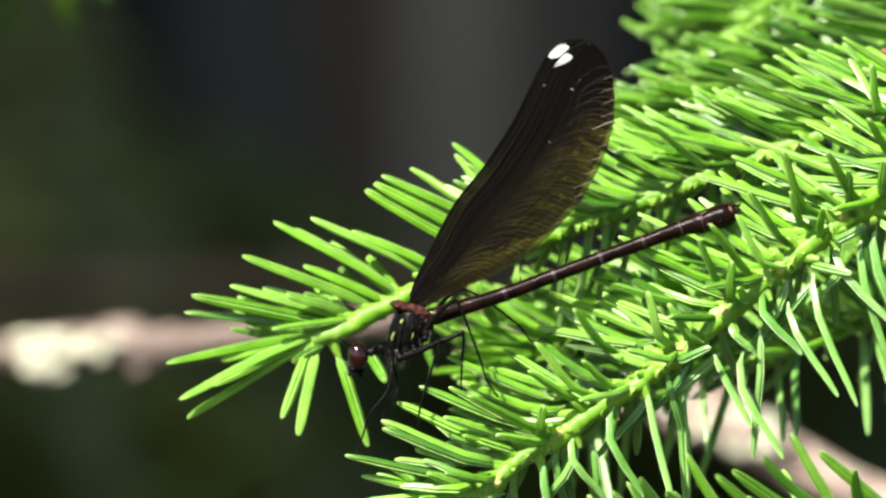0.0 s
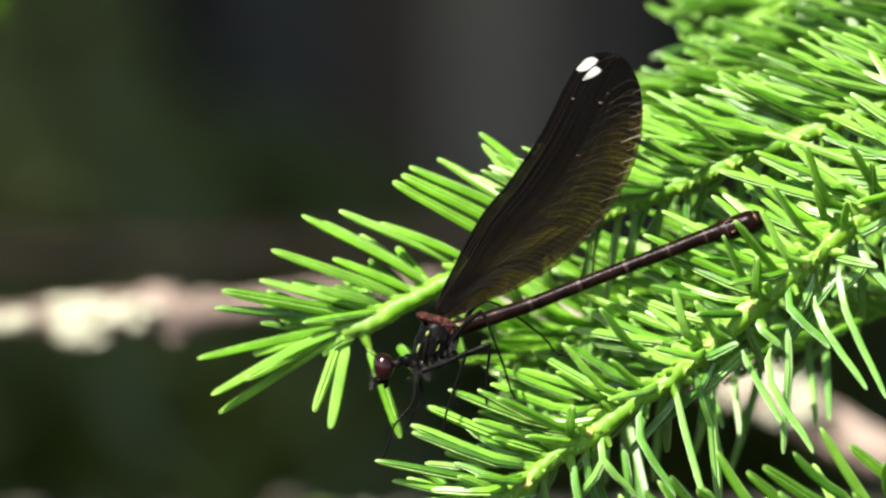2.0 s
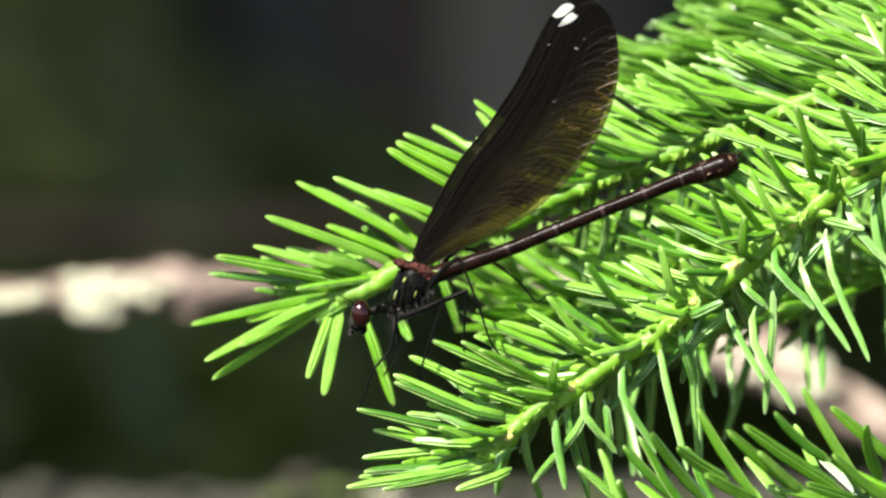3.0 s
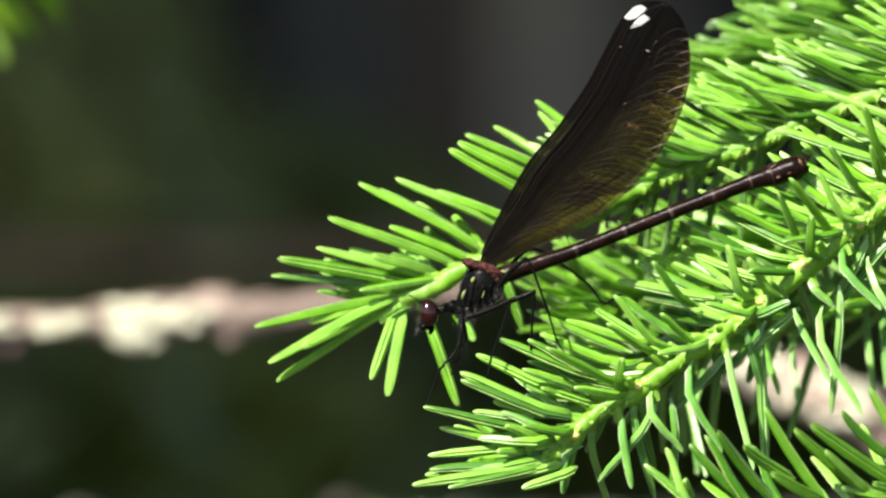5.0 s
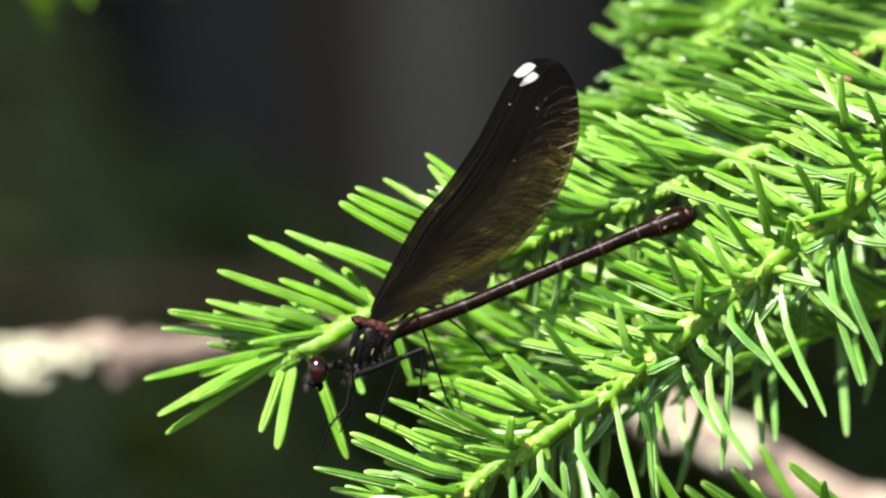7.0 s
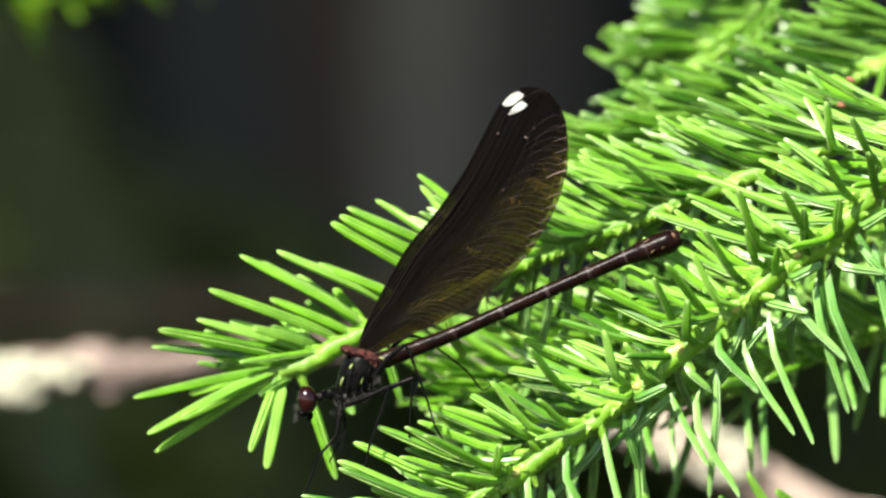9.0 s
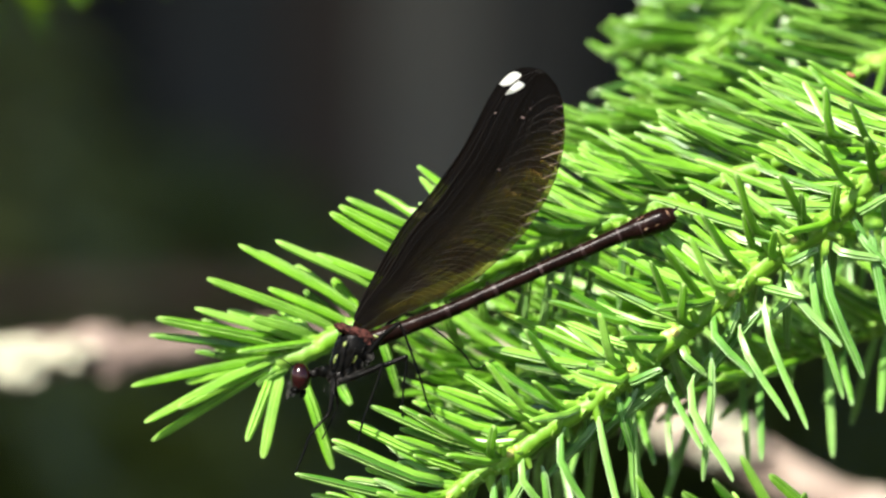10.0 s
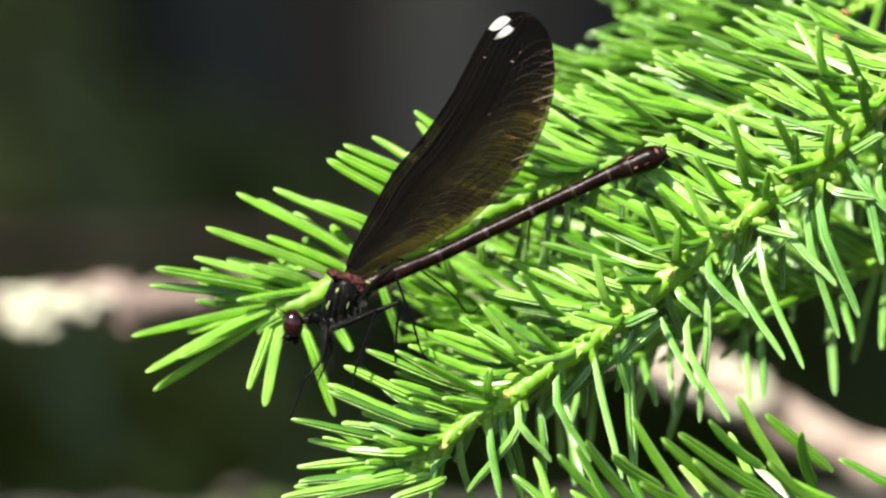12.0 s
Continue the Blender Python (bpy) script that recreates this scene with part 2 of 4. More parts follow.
def blob(bm, centre, size, turn=None, rough=0.0, scale=600.0, cuts=2):
    """A rounded lump."""
    made = bmesh.ops.create_icosphere(bm, subdivisions=cuts, radius=1.0)
    for v in made["verts"]:
        p = v.co.copy()
        if rough:
            p *= 1 + rough * noise.noise(Vector(centre) * 900 + p * scale * 0.002)
        p = Vector((p.x * size[0], p.y * size[1], p.z * size[2]))
        v.co = Vector(centre) + (turn @ p if turn else p)
    return bm


# ---- needles and twigs ----
def needle_mesh(name, length, width, thick, curl, blunt, material=None, bow=0.0):
    """One needle along z: a narrow foot, a flat blade with a groove down each face, and a blunt tip. It curls and bows towards +x."""
    bm = bmesh.new()
    stations = ((0.0, 0.36), (0.05, 0.46), (0.10, 0.86), (0.32, 1.0), (0.60, 0.97), (0.82, 0.86), (0.94, 0.64 * blunt), (0.985, 0.40), (1.0, 0.16))
    corners = ((0.48, 0), (1.0, 0.36), (0.30, 1.0), (-0.30, 0.97), (-0.98, 0.34), (-0.46, 0), (-0.98, -0.34), (-0.30, -0.97), (0.30, -1.0), (1.0, -0.36))
    n = len(corners)
    rings = []
    for s, wide in stations:
        x = (curl * s * s + bow * 6.75 * s * (1 - s) ** 2) * length
        rings.append([bm.verts.new((x + cx * thick * wide, cy * width * wide, s * length)) for cx, cy in corners])
    for a, b in zip(rings, rings[1:]):
        for j in range(n):
            bm.faces.new((a[j], a[(j + 1) % n], b[(j + 1) % n], b[j]))
    bm.faces.new(rings[-1])
    bm.faces.new(list(reversed(rings[0])))
    bmesh.ops.recalc_face_normals(bm, faces=bm.faces[:])
    for e in bm.edges:
        if len(e.link_faces) == 2 and e.calc_face_angle() > 0.42:
            e.smooth = False
    me = bpy.data.meshes.new(name)
    bm.to_mesh(me)
    bm.free()
    for p in me.polygons:
        p.use_smooth = True
    me.materials.append(material or NEEDLE)
    return me


NEEDLES = [needle_mesh("needle", 12 * MM, w * MM, th * MM, c, b, None, bow) for w, th, c, b, bow in
           ((0.47, 0.40, 0.02, 1.0, 0.06), (0.50, 0.42, 0.0, 1.05, 0.11), (0.44, 0.40, 0.02, 0.95, 0.08), (0.48, 0.40, 0.04, 1.0, 0.02), (0.46, 0.42, -0.02, 1.1, 0.14), (0.50, 0.40, 0.02, 0.9, 0.05))]
STRAIGHT = [needle_mesh("needle", 12 * MM, w * MM, 0.40 * MM, c, 1.05, None, bow) for w, c, bow in ((0.50, 0.02, 0.03), (0.53, 0.0, 0.05), (0.47, -0.02, 0.02))]
BENT = [needle_mesh("needle", 12 * MM, w * MM, 0.34 * MM, c, 1.05, PALE_NEEDLE, bow) for w, c, bow in ((0.48, -0.02, 0.10), (0.51, 0.0, 0.13), (0.46, 0.02, 0.06), (0.50, 0.0, 0.02))]
UNDER = [needle_mesh("needle", 12 * MM, w * MM, 0.34 * MM, c, 1.0, PALE_NEEDLE, bow) for w, c, bow in ((0.48, 0.03, 0.06), (0.50, 0.05, 0.02), (0.46, 0.0, 0.09))]


# needle green darkened to stand for the shade on the far twigs
DIM_NEEDLE = needle_material("dim_needle", (0.030, 0.105, 0.003), (0.105, 0.215, 0.006), (0.19, 0.33, 0.02))
DIM_NEEDLES = [needle_mesh("needle", 12 * MM, w * MM, 0.34 * MM, c, 1.0, DIM_NEEDLE) for w, c in ((0.43, 0.04), (0.46, 0.12), (0.41, -0.03))]
# darker copy of the needle green; on the low twig it stands for shade
MID_NEEDLE = needle_material("mid_needle", (0.040, 0.155, 0.007), (0.120, 0.305, 0.017), (0.30, 0.49, 0.13))
MID_NEEDLES = [needle_mesh("needle", 12 * MM, w * MM, 0.39 * MM, c, 1.0, MID_NEEDLE) for w, c in ((0.50, 0.05), (0.53, 0.13), (0.48, -0.03), (0.52, 0.18))]


def add_needle(owner, base, tip, rng, bend=None, fat=1.0, kinds=None, loose=0.6):
    """One needle from base to tip, both in the owner's space; bend: the way its broad face looks and bows."""
    way = tip - base
    length = way.length
    z = way.normalized()
    x = bend if bend else Vector((rng.uniform(-1, 1), rng.uniform(-1, 1), rng.uniform(-0.3, 1)))
    x = (x - z * x.dot(z)).normalized()
    y = z.cross(x)
    kinds = kinds or NEEDLES
    spin = rng.uniform(-0.9, 0.9) * loose
    x, y = x * math.cos(spin) + y * math.sin(spin), y * math.cos(spin) - x * math.sin(spin)
    ob = new("needle", kinds[rng.randrange(len(kinds))])
    k = length / (12 * MM)
    f = fat * rng.uniform(0.9, 1.12)
    m = Matrix((x * f, y * f, z * k)).transposed().to_4x4()
    m.translation = base
    ob.parent = owner
    ob.matrix_basis = m
    return ob


def foot_mesh(bend):
    """The swollen foot of a needle, along z."""
    me = bpy.data.meshes.new("needle_foot")
    bm = tube(bmesh.new(), [Vector((0, 0, -1.0)) * MM, Vector((bend, 0, 0)) * MM, Vector((bend, 0, 1.0)) * MM, Vector((0, 0, 2.0)) * MM], [0.74 * MM, 0.72 * MM, 0.54 * MM, 0.26 * MM], 7)
    bm.to_mesh(me)
    bm.free()
    for p in me.polygons:
        p.use_smooth = True
    me.materials.append(STEM)
    return me


FEET = [foot_mesh(0.0), foot_mesh(0.15), foot_mesh(-0.12)]


def twig(pivot, stem, radii, named, brush, label, seed, group="conifer twigs", fat=1.0, stray=5, bare=(), kinds=None, combs=(), stout=1.1, knobs=0.4):
    """A young conifer twig. stem: places from its tip to its base; named: needles from base to tip, with their kinds and facing;
    brush: how many more stand round the stem, from which share of it, their length and spread;
    combs: needles that lie side by side like a comb, with their length, slope above the level and its spread, and how far they lean back."""
    rng = random.Random(seed)
    thing = root("conifer_twig", VIEW @ Matrix.Translation(pivot), label, "twig", group)
    line = [p - pivot for p in curve_points(stem, 22)]
    n = len(line)
    r = [(radii[0] + (radii[1] - radii[0]) * i / (n - 1)) * MM for i in range(n)]
    r[0] *= 0.5
    bark = tube(bmesh.new(), line, r, 10, 1.0, 0.25, 1000)

    def cushion(foot, tip, axis, size=1.0):
        """The raised foot on the stem from which a needle grows."""
        way = (tip - foot).normalized()
        if (foot - axis).length < 2.6 * MM:
            ob = new("needle_foot", FEET[rng.randrange(len(FEET))])
            ob.parent = thing
            ob.matrix_basis = Matrix.Translation(axis.lerp(foot, 0.35)) @ way.to_track_quat("Z", "X").to_matrix().to_4x4() @ Matrix.Scale(size, 4)

    for b, t, sort, facing in named:
        b, t = b - pivot, t - pivot
        add_needle(thing, b, t, rng, facing, stout, sort, 0.35)
        cushion(b, t, min(line, key=lambda q: (q - b).length))
    for count, start, end, length, spread, turn_from, turn_to in brush:
        for i in range(count):
            s = (start + (end - start) * (i + rng.random() * 0.8) / count) * (n - 1)
            k = min(int(s), n - 2)
            p = line[k].lerp(line[k + 1], s - k)
            ahead = (line[k] - line[k + 1]).normalized()
            up = Vector((0, 0, 1))
            up = (up - ahead * up.dot(ahead)).normalized()
            near = ahead.cross(up)
            if near.y > 0:
                near = -near
            phi = radians(rng.uniform(turn_from, turn_to))
            radial = up * math.cos(phi) + near * math.sin(phi)
            alpha = radians(spread + rng.gauss(0, stray) + (14 if math.cos(phi) < -0.2 else 0))
            way = ahead * math.cos(alpha) + radial * math.sin(alpha)
            size = length * rng.uniform(0.82, 1.1) * MM
            foot = p + radial * r[k] * 0.6
            add_needle(thing, foot, foot + way * size, rng, ahead * 0.4 + Vector((0, -0.8, -0.5)), fat, kinds or (UNDER if math.cos(phi) < -0.3 else NEEDLES))
            cushion(foot, foot + way * size, p)
    for count, start, end, length, slope, loose, back in combs:
        for i in range(count):
            s = (start + (end - start) * (i + rng.random() * 0.7) / count) * (n - 1)
            k = min(int(s), n - 2)
            p = line[k].lerp(line[k + 1], s - k)
            a, e = radians(180 - slope + rng.gauss(0, loose)), radians(back + rng.gauss(0, 9))
            way = Vector((math.cos(a) * math.cos(e), math.sin(e), math.sin(a) * math.cos(e)))
            foot = p + Vector((0, rng.uniform(-0.8, 0.8), 0.5)) * r[k]
            tip = foot + way * length * rng.uniform(0.85, 1.1) * MM
            add_needle(thing, foot, tip, rng, Vector((0, -0.8, -0.6)), fat, kinds or NEEDLES, 0.5)
            cushion(foot, tip, p)
    for i in range(int(n * knobs)):
        k = rng.randrange(2, n - 2)
        ahead = (line[k] - line[k + 1]).normalized()
        phi = rng.uniform(0, 2 * math.pi)
        side = (Vector((0, -math.cos(phi), math.sin(phi))) + ahead * 0.9).normalized()
        foot = line[k] + side * r[k] * 0.75
        cushion(foot, foot + side, line[k], rng.uniform(0.6, 0.85))
    part("stem", bark, STEM, thing, "yellow-green young stem")
    if bare:
        rest = curve_points([line[-1]] + [p - pivot for p in bare], 8)
        part("old_wood", tube(bmesh.new(), rest, [r[-1] * (1 + 0.6 * i / len(rest)) for i in range(len(rest))], 8, 1.0, 0.2, 600), DARK_BARK, thing, "brown older wood")
    return thing


def pairs(numbers, base_depth, tip_depth, sort=None, facing=(0, -0.6, -0.8), stagger=2.0):
    """Needles from a flat row of base u, w, tip u, w; they start and end at the given depths, a little apart from one another."""
    rng = random.Random(len(numbers))
    out = []
    for i in range(0, len(numbers), 4):
        a, b, c, d = numbers[i:i + 4]
        out.append((at(a, b, base_depth + rng.uniform(-0.6, 0.6)), at(c, d, tip_depth + rng.uniform(-stagger, stagger)), sort or NEEDLES, Vector(facing)))
    return out


# needles that stand out one by one: base u, w, tip u, w in millimetres
REAR_NEEDLES = [
    -15.7, -10.5, -31.8, -13.7, -13.9, -10.2, -29.9, -8.2, -13, -9.9, -29.2, -6.6, -11.8, -9.2, -25.2, -5.6,
    -16, -10.7, -30.3, -17.7, -16.3, -11.3, -29.5, -19.6, -17.5, -11.7, -26.7, -16.1, -15.1, -11.7, -18.4, -13.4,
    -16.9, -12.5, -19.4, -19.6, -15.7, -12.3, -17.5, -21.4, -13.6, -12.6, -10.2, -22.4, -12.1, -8.8, -21.7, -5.8,
    -14.5, -10.4, -22, -9.4, -12.1, -8.4, -19.3, -6.4, -9.7, -7.5, -23.8, -2.2, -7.3, -5.9, -20.6, 1.4,
    -7.3, -6.2, -18.4, 0.7, -8.5, -6.9, -17.3, -3.1, -4.3, -3.9, -16.8, 1.7, -2.9, -3.5, -12.4, 0.4,
    -10.3, -12.6, -8.4, -15.2, -5.4, -8, -3.2, -14.1, 0.5, -1.6, -11, 4.9, 1.7, -0.6, -10, 5.7,
    2.3, 1.2, -9.3, 6.4,
]
REAR_FAR_NEEDLES = [
    5.4, 1.5, -6, 7.6, 7.2, 3.3, -1.3, 10.4, 6.6, 2.4, -1.4, 8.9, 1.1, -3.9, 3.4, -9.3,
    5.4, -2.7, 7.2, -6.9, 10.5, 0.3, 9.9, -6.3,
]
REAR_INNER_NEEDLES = [
    -15.4, -10.8, -25.9, -13.4, -15.7, -11.3, -25, -15.5, -12.1, -9.1, -20.5, -8.1, -13.3, -10.2, -22.6, -10.5,
    -11.2, -8.6, -17.2, -6.3, -12.4, -8.6, -16.2, -5.2, -9.1, -6.8, -13.6, -3.3, -7.3, -5.8, -10.6, -2,
    -9.7, -7.2, -14.5, -4.5, -7.3, -6.3, -14.5, -0.7,
]
TIP_NEEDLES = [
    -0.1, -25.5, -14.8, -22.6, 0.7, -26, -13, -24.9, 0.1, -26.2, -14.2, -27.8, -1, -26.9, -14, -29.4,
    -1.6, -27.9, -14.5, -30, -1, -28.2, -15.9, -30.9, -0.7, -25.3, -8.8, -26.1, -3.7, -26.5, -7, -27.2,
    0.5, -28.5, -9.7, -30.7, -0.1, -28, -12.1, -31.2, 1.7, -23.2, -10.9, -19, 1.9, -23.5, -10.8, -19.8,
    4.2, -22.3, -9.2, -17.1, 0.2, -22.9, -7.3, -22, -1.3, -22.4, -9.4, -23.3, 4.9, -19.6, -6.8, -15.2,
    4.5, -19.1, -3.7, -15.3, 3.2, -21.7, -2.3, -20.2, 4.2, -20.6, -4.3, -18.4, 1.7, -28.9, -4.3, -31.2,
    -1, -25.9, -6.1, -24.4, 1.1, -24.4, -6.4, -23.3,
]
UPPER_NEEDLES = [
    7.5, -16.7, -3.7, -11.9, 7.8, -17.9, -2.2, -14.6, 19.2, -10.2, 7.2, -4.8, 18, -11.1, 7.8, -6.8,
    24.3, -8.1, 12.3, -1.6, 18, -12.5, 13.8, -11.5, 8.7, -17.4, 2.3, -16.5, 10.2, -15.3, 0.5, -13.1,
    34.2, 1, 25.2, 7.8, 29.4, -2.4, 16.5, 3.3, 31.8, -1.2, 21.6, 4.5, 34.2, 3.9, 22.8, 7.6,
    41.8, 5.7, 33.9, 12, 40.3, 6.8, 27.7, 11.7, 38.4, 4.4, 26.5, 9.6, 38.1, 5.7, 30.1, 9.6,
    43.3, 9.6, 37.5, 12.6, 45.1, 9.9, 36.8, 15.3, 46, 12.9, 38.7, 19.5, 27, -4.5, 14.4, 0.9,
    23.4, -6.3, 11.4, -3.6, 16.2, -10.8, 6, -8.7, 21.6, -9.3, 12, -6.3,
]
SUNWARD_NEEDLES = [
    7.2, -20.5, -1.6, -15.8, 9.9, -16.8, 4.9, -13.2, 7.3, -20.2, 6.3, -17.3, 12.3, -16.1, 5.4, -10.6,
    15.1, -15.5, 10.5, -12.3, 14.5, -11.7, 9.6, -6.8, 20.4, -10.8, 17.4, -5.2, 23.3, -10.6, 19.8, -6.3,
    26.3, -5.8, 22.9, 0.6, 28, -6.4, 26.3, -1.9, 28.9, -4, 24.3, 2.4, 32.2, -2.4, 26.7, 2.8,
    33.2, -0.4, 28.2, 5.7, 35.2, 1.6, 32.7, 5.7, 36.4, 1.1, 36.2, 3.9, 36.8, 3.2, 31.5, 9.6,
    39.4, 2.6, 38.9, 8, 41, 3.8, 36.6, 10, 43, 5, 42.7, 9.1, 44.6, 8.6, 40.9, 13.5,
    46.9, 8.6, 46, 14.1, 44.5, 14, 40.9, 18.9, 47.2, 12.3, 44, 17.7,
]
HANGING_NEEDLES = [
    6.4, -23.2, 7.5, -31.2, 9.7, -20.3, 12.9, -27.3, 13.9, -17.4, 17.1, -27.3, 17.4, -15.5, 20.5, -29.1,
    24.6, -11.9, 28.6, -19.7, 27.7, -11.5, 31.9, -23, 26.3, -8.4, 28.9, -11.5, 30.1, -4.9, 33.9, -11.9,
    32.4, -6.3, 37.6, -16.4, 35.1, -3.3, 39.6, -17.4, 37.4, -0.1, 43.1, -8.6, 41.5, 1.2, 45.7, -11.9,
    44.8, 3.9, 49.3, -1, 40.1, 0.3, 43.4, -14.1, 2.3, -26.7, -0.1, -31.7, 48.1, 4.5, 51.1, -3.3,
    46.3, 3.9, 48.2, -6.3,
]
SIDE_NEEDLES = [
    34.7, -2.2, 39.2, -3.3, 42.2, 2.6, 47.3, 0.8, 20.7, -12.5, 24.3, -11, 37.2, 0.8, 40.6, 1.7,
    45.1, 6.2, 48.1, 7.5,
]
SHADED_NEEDLES = [
    20.7, -11.9, 21.7, -29.1, 29.4, -9.3, 28.5, -23, 11.5, -21.5, 11.7, -31.6, 10.2, -21.5, 4, -30.5,
    18, -15.5, 11.9, -22.7, 21.6, -13.2, 15, -20.2, 32.4, -3.9, 27.3, -12.9, 34.8, -4.5, 28.8, -11.7,
    25.2, -11.7, 19.8, -16.5, 38.4, -2.1, 34.2, -6.3,
]
LOW_NEEDLES = [
    23, -33.1, 15.6, -26, 19.7, -33.1, 13.5, -27.3, 28.5, -33.1, 20.7, -23.8, 25.1, -30.7, 18.5, -27.7,
    34.8, -33.1, 23.7, -26.2, 37.2, -31.8, 25.9, -25.3, 36, -28.6, 28.8, -25, 39.6, -31.9, 32.4, -21.1,
    43.2, -28.9, 35.7, -23, 33.6, -32.5, 27.7, -28, 28.5, -33.1, 22.1, -30.4, 42.9, -33.2, 34.9, -28.9,
    14.3, -33.4, 12.8, -30.7, 41.4, -30.7, 37.8, -24.4, 37.8, -33.4, 30.3, -31.2, 41.4, -33.7, 33, -31.3,
]

REAR_PIVOT = at(19.33, 3.48, 20)
FRONT_PIVOT = at(21.15, -10.94, 0)
rear_twig = twig(
    REAR_PIVOT,
    [at(-16.4, -11.0, 20), at(-14.5, -10.4, 20), at(-12.8, -9.8, 20), at(-8.5, -7.3, 20), at(-3.7, -5.1, 20), at(2.3, -2.8, 20), at(7.2, -0.2, 20), at(12, 1.8, 20), at(18, 4, 20), at(26.4, 7.5, 20), at(38.4, 12, 20), at(50.5, 16.5, 20)],
    (1.15, 1.0),
    pairs(REAR_NEEDLES, 20, 18, STRAIGHT, (0, -0.8, 0.5)) + pairs(REAR_INNER_NEEDLES, 20.5, 22, STRAIGHT, (0, -0.8, 0.4)) + pairs(REAR_FAR_NEEDLES, 20, 26),
    [(24, 0.58, 1.0, 11.5, 52, 190, 262), (16, 0.0, 0.22, 9, 30, -80, 40), (14, 0.62, 1.0, 13, 48, 0, 60)],
    "bright green young conifer twig with soft spreading needles", 5, stout=1.17, knobs=0.0, fat=0.92, bare=[at(80, 30, 24), at(118, 28, 20)],
    combs=[(56, 0.58, 1.0, 13.0, 22, 4, 10), (34, 0.62, 1.0, 12.5, 14, 5, -4), (24, 0.58, 1.0, 11.5, 31, 6, 22)])
front_twig = twig(
    FRONT_PIVOT,
    [at(-1.6, -27.5, 0), at(-0.1, -26.4, 0), at(1.7, -25, 0), at(4.2, -22.9, 0), at(8.4, -20.5, 0), at(11.4, -18.2, 0), at(16.8, -14.7, 0), at(20.4, -11.7, 0), at(25.2, -8.1, 0), at(29.4, -4.5, 0), at(33, -1.5, 0), at(37.8, 2.1, 0), at(41.5, 4.5, 0), at(44.5, 7.5, 0), at(47.5, 10.6, 0), at(52.3, 15.3, 0)],
    (0.95, 1.3),
    pairs(TIP_NEEDLES, 0, -2, None, (-0.2, -1, -0.5)) + pairs(UPPER_NEEDLES, 1, 3) + pairs(SUNWARD_NEEDLES, -0.9, -5.5, None, (-0.5, -0.4, -0.6), 1.5)
    + pairs(HANGING_NEEDLES, -0.4, -2, BENT, (-0.9, -0.7, 0.1)) + pairs(SIDE_NEEDLES, -0.6, -4, BENT, (0.1, -1, -0.3)) + pairs(SHADED_NEEDLES, 1, 3, UNDER, (0.5, -1, 0.0)),
    [(22, 0.1, 1.0, 12.5, 56, 190, 262), (34, 0.18, 1.0, 13.5, 54, -85, -20), (12, 0.0, 0.3, 11, 40, -85, 10), (9, 0.12, 1.0, 7.5, 46, 35, 70)],
    "bright green conifer twig that carries the damselfly", 6, stray=10, bare=[at(80, 18, 8), at(119, 5, 20)],
    combs=[(26, 0.30, 1.0, 12.0, 26, 6, 22), (22, 0.35, 1.0, 12.0, 14, 6, 30)])
TOP_NEEDLES = [
    28.9, 24.6, 20.5, 25, 27.2, 21.4, 18.9, 19.7, 25.7, 19.1, 19.2, 17.9, 31.3, 26.2, 22.8, 28,
    33.7, 28.2, 25.8, 31.2, 36.1, 30.4, 27.3, 33.2, 29.1, 21, 25.1, 18, 32.1, 23.8, 28.3, 19.1,
    30.3, 25.3, 24.6, 26.5, 28.2, 22.6, 22.2, 21.7,
]
TOP_PIVOT = at(31.2, 23.8, 82)
top_twig = twig(
    TOP_PIVOT,
    [at(25.1, 18.2, 82), at(27.9, 21, 82), at(31.2, 23.8, 82), at(34.2, 26.2, 82), at(38.4, 30.1, 82), at(43.2, 34.4, 82)],
    (0.9, 1.2),
    pairs(TOP_NEEDLES, 82, 81, MID_NEEDLES),
    [(20, 0.45, 1.0, 12, 46, 0, 360), (7, 0.0, 0.6, 11, 45, 190, 262)],
    "bright green conifer twig rising behind the others", 7, fat=1.1, kinds=MID_NEEDLES, bare=[at(80, 50, 40), at(117, 42, 20)],
    combs=[(18, 0.35, 1.0, 12.5, 10, 7, 5), (12, 0.1, 1.0, 12, 28, 6, 24)])
low_twig = twig(
    at(40.0, -35.5, -12),
    [at(13.0, -36.5, -12), at(22.0, -36.0, -12), at(32.0, -35.5, -12), at(43.1, -34.6, -12), at(56.3, -31.6, -12)],
    (0.6, 1.0),
    pairs(LOW_NEEDLES, -12, -15, MID_NEEDLES, (0.2, -1, 0.7)),
    [(14, 0.1, 1.0, 12, 50, -80, 20), (20, 0.0, 1.0, 12, 60, 100, 250)],
    "green conifer twig below the others, needle shade put into a darker green", 8, stout=1.3, fat=1.15, stray=12, bare=[at(85, -30, -8), at(119, -45, 20)])
fill_twig = twig(
    at(34.1, 15.1, 46),
    [at(24.1, 10.8, 46), at(28.6, 12.7, 46), at(34.1, 15.1, 46), at(43.1, 19.3, 48), at(56.3, 25.3, 50)],
    (0.4, 0.8),
    [],
    [(30, 0.0, 1.0, 13, 46, -85, 85), (40, 0.0, 1.0, 12, 50, 90, 270)],
    "bright green conifer twig crowded between the others", 10, fat=0.95, kinds=MID_NEEDLES, bare=[at(85, 32, 34), at(117, 34, 20)],
    combs=[(80, 0.0, 1.0, 13, 20, 5, 6), (40, 0.0, 1.0, 12, 13, 5, -4)])
